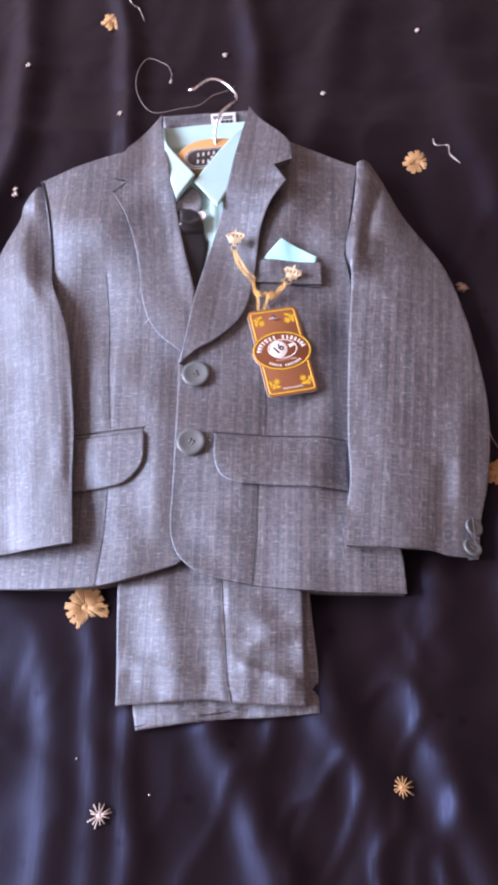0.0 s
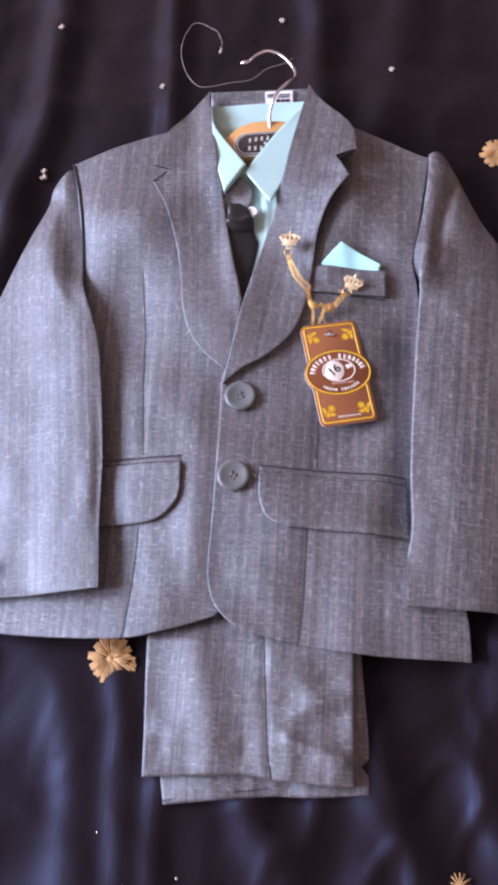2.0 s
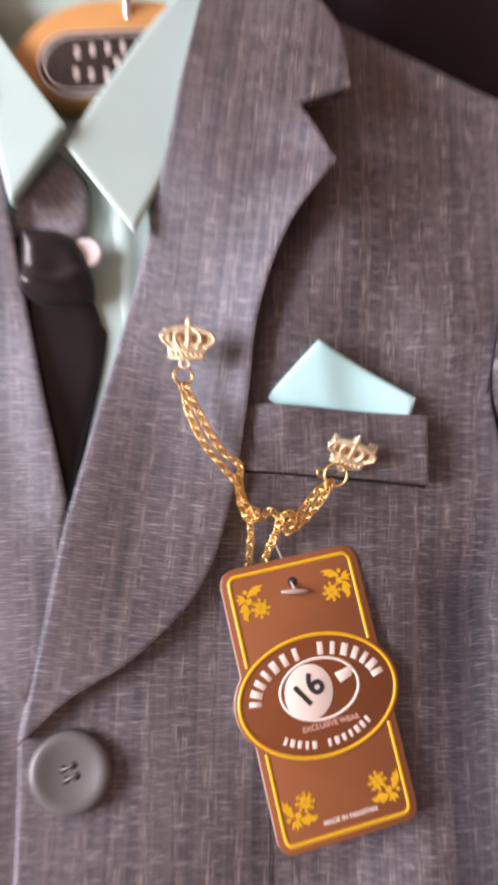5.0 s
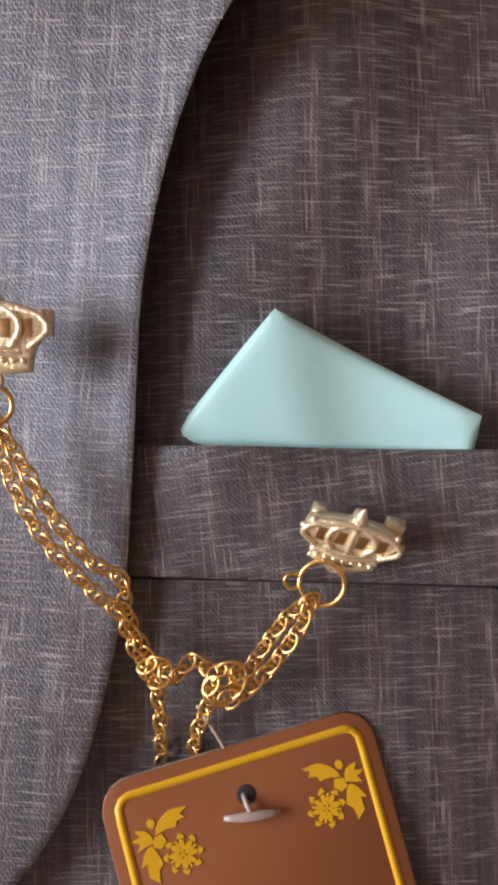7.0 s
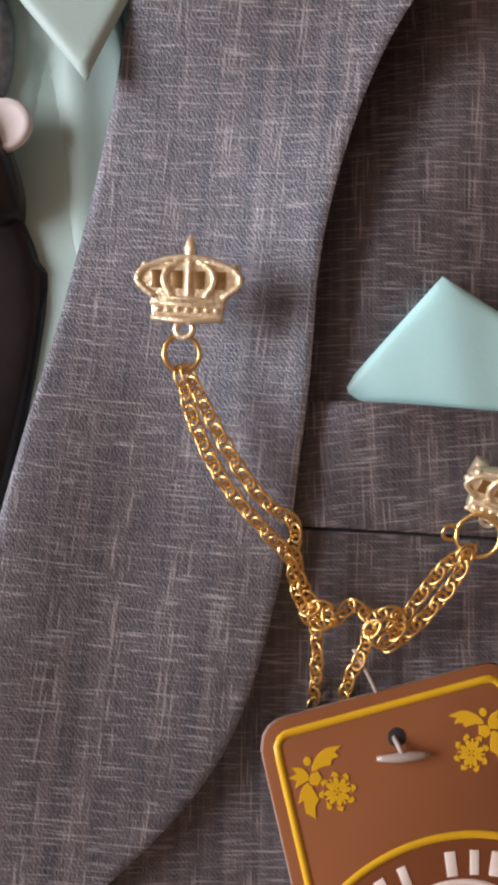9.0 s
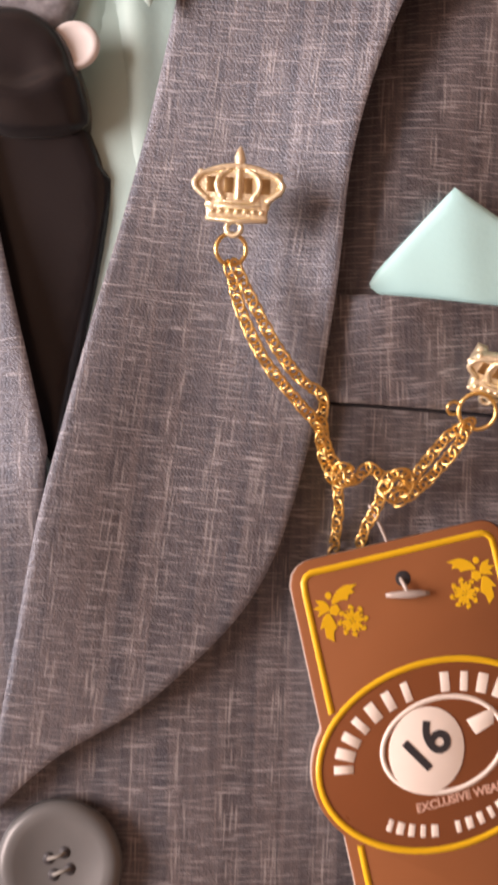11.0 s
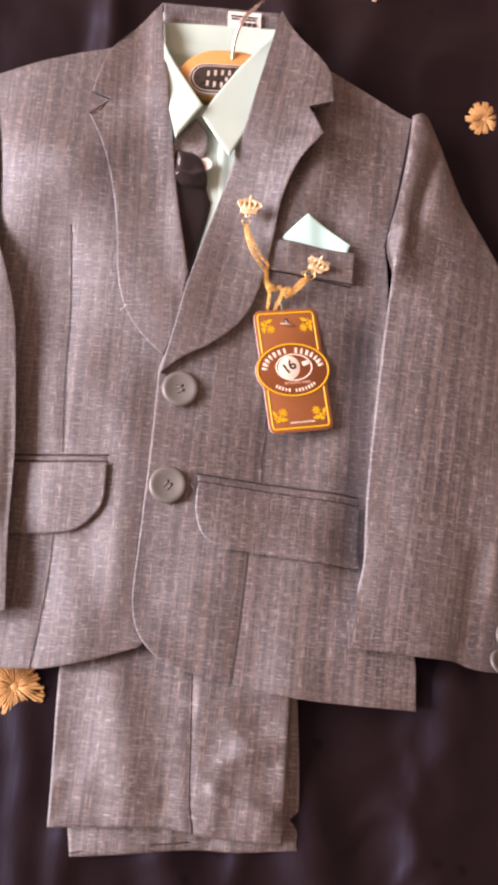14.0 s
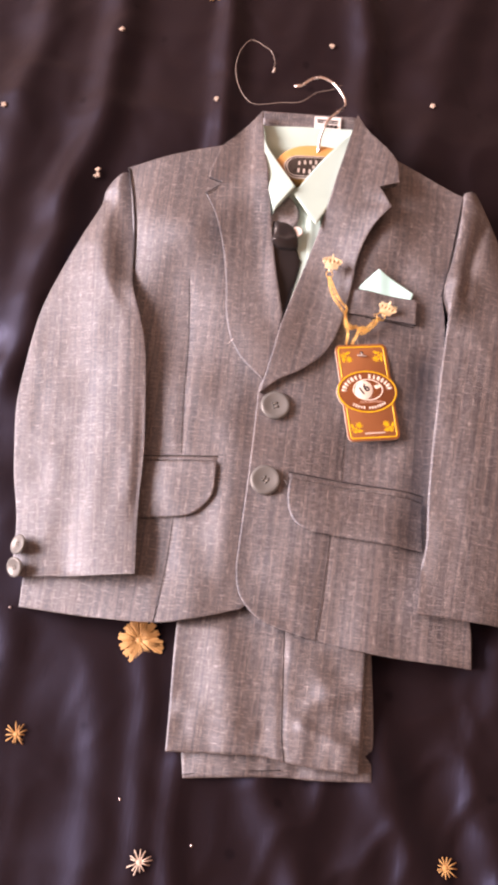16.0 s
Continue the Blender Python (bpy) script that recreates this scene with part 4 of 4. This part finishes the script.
board = part("board", slab(tag_edge(-0.05), -1.0, 0.5, 0.2, 9), CARD_EDGE, tag, "pale layered card edge")
face = part("face", slab(tag_edge(0.0), 0.4, 0.85, 0.15, 9), CARD_BROWN, tag)
rim = [p for p in tag_edge(-2.1, False, 240) if (p[0] / OW) ** 2 + (p[1] / OH) ** 2 > 1.0]
for side in (1, -1):
    part("gold_line", ribbon([p for p in rim if p[1] * side > 0] if side > 0 else sorted([p for p in rim if p[1] < 0], key=lambda p: math.atan2(p[1], p[0])), 1.05, 0.8, 0.93), CARD_GOLD, tag)
crest = part("crest", slab(ellipse(0, 0, 21.2, 15.4), 0.8, 0.95, 0.05, 9), CARD_DARK, tag, "dark oval crest with pale lettering bars")
part("crest_rim", ribbon(ellipse(0, 0, 20.7, 14.9), 1.0, 0.9, 1.05, True), CARD_GOLD, crest)
part("inner_ring", ribbon(ellipse(0.6, 1.4, 10.4, 7.5), 0.8, 0.9, 1.04, True), CARD_WHITE, crest)
disc = part("size_disc", slab(ellipse(-2.4, 1.2, 6.3, 7.0, 40, turn=-25), 0.95, 1.09, 0.05, 9), CARD_WHITE, crest)
part("crest_swash", slab([(5.2, 4.2, 1), (10.2, 5.2, 1), (9.6, 2.6, 1), (6.2, 1.6)], 0.95, 1.07, 0.05), CARD_WHITE, crest)


def lettering(text, size, x, y, z, turn, material, parent, name="lettering"):
    cu = bpy.data.curves.new(name, "FONT")
    cu.body, cu.size, cu.extrude, cu.offset = text, size * MM, 0.00005, size * MM * 0.025
    cu.align_x, cu.align_y = "CENTER", "CENTER"
    tmp = new(name, cu)
    me = bpy.data.meshes.new_from_object(tmp.evaluated_get(bpy.context.evaluated_depsgraph_get()))
    bpy.data.objects.remove(tmp)
    me.materials.clear()
    me.materials.append(material)
    ob = new(name, me)
    ob.parent = parent
    ob.matrix_basis = pose(x * MM, y * MM, z * MM, 0, 0, turn)
    return ob


lettering("16", 8.2, -2.3, 1.6, 1.14, 33, INK, crest, "size_number")
lettering("EXCLUSIVE WEAR", 1.9, 1.4, -7.5, 1.0, 0, CARD_PINK, crest)
lettering("MADE IN PAKISTAN", 1.62, 0.9, -30.2, 0.95, 0, CARD_WHITE, tag)
# the maker's name stands as plain bars along the oval
def bars(n, lo, hi, a, b, w, h, skip=()):
    for i in range(n):
        if i in skip:
            continue
        u = radians(lo + (hi - lo) * i / (n - 1))
        x, y = a * math.cos(u), b * math.sin(u)
        t = math.atan2(math.sin(u) / b, math.cos(u) / a) - math.pi / 2
        c, s = math.cos(t), math.sin(t)
        v = w * (0.36 + 0.14 * ((i * 5) % 3) / 2)
        pts = [(-v, -h / 2), (v, -h / 2), (v, h / 2), (-v, h / 2)]
        part("crest_bar", slab([(x + c * p - s * q, y + s * p + c * q, 1) for p, q in pts], 0.94, 1.03, 0.03, 9), CARD_WHITE, crest)


bars(15, 172, 10, 16.6, 11.3, 1.75, 3.2, (7,))
bars(13, 228, 312, 16.4, 11.9, 1.2, 1.9, (5,))


def ornament(x, y, turn, mirror):
    m = Matrix.Translation((x * MM, y * MM, 0)) @ Matrix.Rotation(radians(turn), 4, "Z") @ Matrix.Diagonal((-0.88 if mirror else 0.88, 0.88, 1, 1))
    leaves = ([(-0.6, 1.6), (0.2, 3.2), (2.2, 4.4), (4.8, 4.2, 1), (3.5, 3.5, 1), (4.1, 2.8, 1), (2.8, 2.6, 1), (2.5, 1.8, 1), (1.0, 1.9)],
              [(-1.2, 1.4), (-2.0, 2.6), (-3.5, 3.0, 1), (-2.9, 1.9, 1), (-4.3, 1.6, 1), (-3.1, 0.9, 1), (-3.7, -0.1, 1), (-2.0, 0.4), (-1.2, 0.6)],
              [(-1.6, 0.2), (-2.8, -0.6), (-3.7, -2.4, 1), (-2.8, -2.1, 1), (-2.9, -4.0, 1), (-1.6, -5.2, 1), (-1.3, -3.4), (-0.5, -2.6, 1), (-0.9, -1.2)],
              [(-0.9, 1.3), (0.3, 1.5), (0.7, 0.3), (-0.2, -0.6), (-1.3, -0.1)], ellipse(-0.9, 3.3, 0.6, 0.7, 10))
    pieces = [slab(leaf, 0.8, 0.95, 0.03, 0.7) for leaf in leaves]
    for k in range(8):
        a = math.pi / 2 * (k // 2) + (0.42 if k % 2 else -0.42) + 0.35
        q = joined(slab(ellipse(1.35, 0, 0.85, 0.42, 14), 0.8, 0.95, 0.03, 0.5), slab([(2.1, -0.62), (2.8, -0.3), (3.0, 0.3), (2.3, 0.6), (2.25, 0)], 0.8, 0.95, 0.03, 0.5))
        bmesh.ops.rotate(q, cent=(0, 0, 0), matrix=Matrix.Rotation(a, 3, "Z"), verts=q.verts)
        bmesh.ops.translate(q, vec=(2.6 * MM, -2.2 * MM, 0), verts=q.verts)
        pieces.append(q)
    for k in range(4):
        a = math.pi / 2 * k + 0.35
        q = slab([(0, -0.2, 1), (2.2, -0.16, 1), (2.2, 0.16, 1), (0, 0.2, 1)], 0.8, 0.95, 0.03)
        bmesh.ops.rotate(q, cent=(0, 0, 0), matrix=Matrix.Rotation(a, 3, "Z"), verts=q.verts)
        bmesh.ops.translate(q, vec=(2.6 * MM, -2.2 * MM, 0), verts=q.verts)
        pieces.append(q)
    bm = joined(*pieces)
    bmesh.ops.transform(bm, matrix=m, verts=bm.verts)
    bmesh.ops.recalc_face_normals(bm, faces=bm.faces)
    part("gold_leaf_ornament", bm, CARD_GOLD, tag, "gold leaf and rosette print", smooth=False)


ornament(-12.0, 26.2, 0, False)
ornament(12.0, 26.2, 0, True)
ornament(-11.6, -26.4, 90, False)
ornament(11.6, -26.4, -90, True)
part("hole", slab(ellipse(0, 29.0, 1.3, 1.3, 20), 0.8, 0.9, 0.02, 9), INK, tag)
fastener = part("plastic_fastener", tube(curve_points([(-3.6, 27.1, 1.5), (-1.5, 26.7, 1.8), (1.5, 26.2, 1.8), (3.6, 25.8, 1.5)], 0.8), 0.62, 8, lambda s: 0.55 + 0.6 * math.sin(math.pi * s)), PLASTIC, tag, "clear plastic tag fastener")
part("fastener_stem", tube([(0, 26.4, 2.0), (-0.3, 28.0, 1.8), (-0.4, 29.2, 0.6)], 0.35, 6), PLASTIC, tag)
part("fastener_stem", tube(curve_points([(-0.8, 33.0, -1.2), (-1.2, 35.5, 0.4), (-2.2, 39.0, 1.6), (-3.2, 42.0, 2.0)], 1.0), 0.3, 6), PLASTIC, tag)

# ---- crown pins and their chain ----
brooch = thing("chain_brooch", "gilt crown pins joined by a double chain", "brooch")


def crown(at, turn, label, size=1.0):
    top = part("crown", joined(
        slab([(-5.0, -4.2, 1), (5.0, -4.2, 1), (5.5, -1.0), (7.2, 1.4), (6.6, 3.4), (3.4, 4.4), (1.0, 4.8), (0.8, 6.2), (-0.8, 6.2), (-1.0, 4.8), (-3.4, 4.4), (-6.6, 3.4), (-7.2, 1.4), (-5.5, -1.0)], -0.6, 1.6, 0.6, 0.8),
        tube(curve_points([(-5.2, -3.9, 0.9), (0, -4.4, 2.1), (5.2, -3.9, 0.9)], 1.0), 0.42, 6), tube(curve_points([(-5.4, -1.7, 0.9), (0, -2.1, 2.1), (5.4, -1.7, 0.9)], 1.0), 0.42, 6),
        tube(curve_points([(-5.4, -0.9, 0.9), (0, -1.2, 2.1), (5.4, -0.9, 0.9)], 1.0), 0.3, 6)), CROWN_GOLD, brooch, label)
    top.matrix_basis = Matrix.LocRotScale(Vector(at) * MM, Euler([radians(a) for a in turn]), Vector((size, size, size)))
    part("band", slab([(-5.1, -3.9, 1), (5.1, -3.9, 1), (5.3, -1.7, 1), (-5.3, -1.7, 1)], 0.4, 1.7, 0.4, 1.0), CROWN_GOLD, top)
    for k in range(7):
        bead = part("bead", lathe([(0, -0.5), (0.5, 0), (0.35, 0.4), (0, 0.55)], 8), CROWN_GOLD, top)
        bead.location = ((-4.2 + 1.4 * k) * MM, -2.8 * MM, 1.7 * MM)
    for x0, x1, x2 in ((-5.4, -7.4, -4.2), (-2.6, -3.6, -2.0), (0, 0, 0), (2.6, 3.6, 2.0), (5.4, 7.4, 4.2)):
        part("arch", tube(curve_points([(x0 * 0.9, -1.0, 1.6), (x1, 1.2, 1.8), (x1 * 0.86, 3.2, 1.7), (x2 * 0.55, 4.4, 1.5)], 0.6), 0.46, 6), CROWN_GOLD, top)
    part("rim_arch", tube(curve_points([(-6.6, 3.2, 1.2), (-3.4, 4.4, 1.5), (0, 4.8, 1.7), (3.4, 4.4, 1.5), (6.6, 3.2, 1.2)], 0.8), 0.5, 6), CROWN_GOLD, top)
    # flat darker plates: the shade of the crown's hollows painted as colour
    for x in (-4.6, -1.6, 1.6, 4.6):
        part("hollow_shade", slab([(x - 0.75, 0.3, 1), (x + 0.75, 0.3, 1), (x + 0.75, 2.9, 1), (x - 0.75, 2.9, 1)], 1.5, 1.7, 0.05, 9), GOLD_SHADE, top)
    for x, y in ((-7.4, 2.0), (7.4, 2.0), (-6.4, 3.6), (6.4, 3.6)):
        bead = part("bead", lathe([(0, -0.7), (0.7, 0), (0.45, 0.6), (0, 0.75)], 8), CROWN_GOLD, top)
        bead.location = (x * MM, y * MM, 1.0 * MM)
    tip = part("finial", lathe([(0, -2.0), (1.0, -1.6), (0.75, -0.5), (1.0, 0.3), (0.7, 1.4), (0.28, 2.2), (0, 2.5)], 10), CROWN_GOLD, top)
    tip.matrix_basis = pose(0, 5.8 * MM, 1.2 * MM, -90, 0, 0)
    loop = part("loop", ring_mesh(1.25, 0.5, 14, 6), CROWN_GOLD, top)
    loop.location = (-0.4 * MM, -5.4 * MM, 0.7 * MM)
    part("pin_catch", slab([(-6.6, 0.2, 1), (-6.6, 3.8, 1), (-4.6, 3.8, 1), (-4.6, 0.2, 1)], -2.6, -0.5, 0.3), CROWN_GOLD, top)
    part("pin_hinge", slab([(4.6, 0.8, 1), (4.6, 4.4, 1), (7.4, 4.4, 1), (7.4, 0.8, 1)], -2.6, -0.5, 0.3), CROWN_GOLD, top)
    part("pin_bar", tube([(-6, 2, -2.0), (6, 2.6, -2.0)], 0.4, 6), CROWN_GOLD, top)
    return top


# gilt darkened to give the crowns' hollows their shade
GOLD_SHADE = plain("shaded_gilt_metal", (0.52, 0.35, 0.17), 0.4, 1.0, 0.1, 900.0)
crown((-17.1, 159.4, 29.2), (8, 0, -3), "gilt crown pin on the lapel", 0.89)
crown((24.9, 133.8, 20.2), (48, 8, -16), "gilt crown pin tilted on the pocket", 0.84)
ring_big = part("jump_ring", ring_mesh(2.35, 0.34, 24, 8), GOLD, brooch)
ring_big.matrix_basis = pose(-18.1 * MM, 151.7 * MM, 27.8 * MM, 12, 14, 0)
ring_two = part("jump_ring", ring_mesh(2.9, 0.34, 24, 8), GOLD, brooch)
ring_two.matrix_basis = pose(21.3 * MM, 128.4 * MM, 18.6 * MM, 14, -10, 0)

link_mesh = ring_mesh(0.94, 0.215, 12, 5)
bmesh.ops.scale(link_mesh, vec=(1.5, 1.0, 1.0), verts=link_mesh.verts)
first_link = part("chain_link", link_mesh, GOLD, brooch)
LINK = first_link.data
STRANDS = [
    [(-18.3, 149.3, 27.3), (-16.5, 142.8, 25.7), (-12.7, 135.2, 24.5), (-7.3, 128.8, 22.9), (-4.2, 125.5, 20.8), (-3.2, 121.2, 17.2), (-1.6, 117.6, 16.1)],
    [(-17.5, 149.5, 27.5), (-14.3, 143.3, 26.1), (-10.9, 137.2, 25.1), (-7.3, 132.6, 24.2), (-3.6, 129.9, 22.6), (-3.6, 126.2, 20.3), (-2.2, 121.6, 17.6), (0.4, 117.4, 16.5)],
    [(-1.0, 118.2, 17.0), (-0.4, 113.5, 15.2), (-0.6, 109.0, 13.0), (-0.9, 104.5, 10.2), (-1.2, 100.5, 9.0)],
    [(0.2, 117.2, 16.8), (2.2, 117.4, 16.8), (4.2, 119.3, 16.6), (5.8, 118.4, 16.6), (7.4, 117.0, 17)],
    [(20.2, 126.6, 18.6), (17.0, 124.6, 18), (13.6, 120.6, 17.2), (11.4, 117.8, 17), (8.8, 115.8, 16.8)],
    [(19.8, 126.0, 18.8), (18.2, 122.8, 18.4), (15.0, 118.8, 17.6), (12.2, 116.0, 17.2), (9.2, 113.8, 17)],
    [(6.6, 116.6, 17.4), (5.8, 113.0, 15.4), (4.2, 109.6, 13.4), (3.2, 105.5, 10.6), (2.6, 102, 9.2)],
    [(7.0, 117.6, 18), (9.6, 118.4, 18.4), (10.4, 116.2, 18.4), (8.0, 114.4, 18.2), (6.6, 116.0, 18.6), (9.0, 117.0, 19)],
    [(-2.0, 118.6, 17.4), (0.4, 119.2, 17.8), (0.8, 117.0, 17.8), (-1.4, 116.6, 17.4)],
]
count = 0
for strand in STRANDS:
    path = curve_points(strand, 0.25)
    along = np.concatenate([[0], np.cumsum(np.linalg.norm(np.diff(path, axis=0), axis=1))])
    for k, s in enumerate(np.arange(0.6, along[-1], 1.72)):
        p = Vector([np.interp(s, along, path[:, i]) for i in range(3)])
        q = Vector([np.interp(s + 0.4, along, path[:, i]) for i in range(3)])
        o = Vector([np.interp(s - 0.4, along, path[:, i]) for i in range(3)])
        ob = first_link if count == 0 else new("chain_link", LINK)
        count += 1
        ob.parent = brooch
        t = (q - o).normalized()
        twist = Matrix.Rotation(radians((40 if k % 2 else -28) + random.uniform(-9, 9)), 3, "X")
        side = Vector((0, 0, 1)).cross(t).normalized()
        m3 = Matrix((t, side, t.cross(side))).transposed() @ twist
        ob.matrix_basis = Matrix.Translation(p * MM) @ m3.to_4x4()
end_loop = part("end_link", ring_mesh(1.05, 0.27, 16, 6), GOLD, brooch)
end_loop.matrix_basis = pose(17.6 * MM, 128.9 * MM, 18.4 * MM, 20, 10, 0)


# ---- embroidery on the cloth ----
def on_sheet(x, y, lift=0.5):
    return sheet(np.array([[x, y]], float))[0] + lift


def sewn(name, core, pieces, x, y, material, label, piece):
    """An embroidered motif: its heart and, under it, each petal or ray."""
    ob = part(name, core, material, bedspread, label)
    ob.matrix_basis = pose(x * MM, y * MM, on_sheet(x, y, 0.8) * MM)
    for p in pieces:
        part(piece, p, material, ob)
    return ob


def flower(x, y, radius, turn, petals=8):
    """A sewn flower: lobed petals of satin stitch with raised ribs."""
    rng = random.Random(int(x * 7 + y))
    pieces = []
    for k in range(petals):
        a = 2 * math.pi * k / petals + rng.uniform(-0.12, 0.12) + radians(turn)
        r = radius * rng.uniform(0.84, 1.1)
        w = r * 0.20
        p = slab([(r * 0.12, 0), (r * 0.45, w * 0.6), (r * 0.68, w * 1.15), (r * 0.82, w * 0.75), (r * 0.98, w * 0.5), (r * 0.93, 0), (r * 1.0, -w * 0.5), (r * 0.8, -w * 0.8), (r * 0.66, -w * 1.1), (r * 0.45, -w * 0.6)], -1.2, 0.4, 0.4, 1.2)
        ribs = [tube([(r * 0.08, 0, 0.7), (r * 0.5, w * s * 0.5, 0.7), (r * 0.95, w * s, 0.1)], 0.36, 5) for s in (-0.7, 0, 0.7)]
        q = joined(p, *ribs)
        bmesh.ops.rotate(q, cent=(0, 0, 0), matrix=Matrix.Rotation(a, 3, "Z"), verts=q.verts)
        pieces.append(q)
    heart = lathe([(0, 0), (radius * 0.2, 0), (radius * 0.17, 0.9), (0, 1.3)], 10)
    return sewn("embroidered_flower", heart, pieces, x, y, EMBROIDERY, "gold thread embroidered flower", "petal")


def star(x, y, radius, turn, material=None):
    rng = random.Random(int(x * 3 + y * 5))
    pieces = []
    for k in range(13):
        a = 2 * math.pi * k / 13 + rng.uniform(-0.14, 0.14) + radians(turn)
        r = radius * rng.uniform(0.7, 1.1)
        pieces.append(tube([(0.4 * math.cos(a), 0.4 * math.sin(a), 0.6), (r * 0.5 * math.cos(a), r * 0.5 * math.sin(a), 0.8), (r * math.cos(a), r * math.sin(a), 0.2)], 0.42, 5))
    heart = lathe([(0, 0), (radius * 0.3, 0.1), (radius * 0.24, 1.0), (0, 1.2)], 9)
    return sewn("embroidered_star", heart, pieces, x, y, material or EMBROIDERY_PALE, "pale gold thread embroidered star", "ray")


def knot(x, y, radius):
    rng = random.Random(int(x * 11 + y))
    pieces = []
    for k in range(6):
        a = 2 * math.pi * k / 6 + rng.uniform(-0.4, 0.4)
        pieces.append(tube([(0, 0, 0.6), (radius * 0.6 * math.cos(a), radius * 0.6 * math.sin(a), 1.2), (radius * math.cos(a), radius * math.sin(a), 0.1)], 0.62, 5))
    return sewn("embroidered_knot", lathe([(0, 0), (radius * 0.4, 0.2), (0, 1.2)], 8), pieces, x, y, EMBROIDERY_PALE, "small pale embroidered knot", "stitch")


def curl(points, r=0.42):
    xy = curve_points(points, 1.5)
    z = sheet(xy) + 1.0
    return part("silver_thread_curl", tube(np.column_stack([xy, z]), r, 6, lambda s: 0.5 + 1.1 * abs(math.sin(3.2 * s * math.pi))), TINSEL, bedspread, "loose dull silver thread curl")


flower(127.6, 259, 12.0, 20, 11)
flower(-113.3, -110.8, 15.5, 5, 13)
flower(-134.4, 429.7, 11.0, 0, 11)
flower(163, -17, 9.5, 40, 11)
star(-92.8, -238, 7.2, 10)
star(86.8, -220.7, 7.6, 0, EMBROIDERY)
star(153.2, 136.6, 5.2, 20)
star(-179.2, -176.2, 7.2, 0, EMBROIDERY)
for x, y, r in ((-203, 369.1, 2.6), (-32.4, 386.2, 2.6), (52.4, 333.8, 2.4), (136.8, 408.5, 2.4), (-118.7, 311.6, 2.6), (-283, 286, 2.6), (-200.2, 231.7, 3.0), (-200.2, 236.5, 2.2)):
    knot(x, y, r * 0.85)
for x, y in ((-110, -205.5), (-199, -100), (-64, -226)):
    bead = part("sequin", lathe([(0, 0), (0.9, 0.1), (0.7, 0.5), (0, 0.6)], 10), SEQUIN, bedspread)
    bead.location = Vector((x, y, on_sheet(x, y, 0.2))) * MM
curl([(141, 282), (143, 275), (152.7, 272.6), (153.4, 263.8), (160.6, 253)])
curl([(-122.4, 456), (-117.5, 446.4), (-112.2, 444.7), (-106.2, 429.4)])
curl([(160.7, 14.5), (162.8, 8), (166, 1.5)])
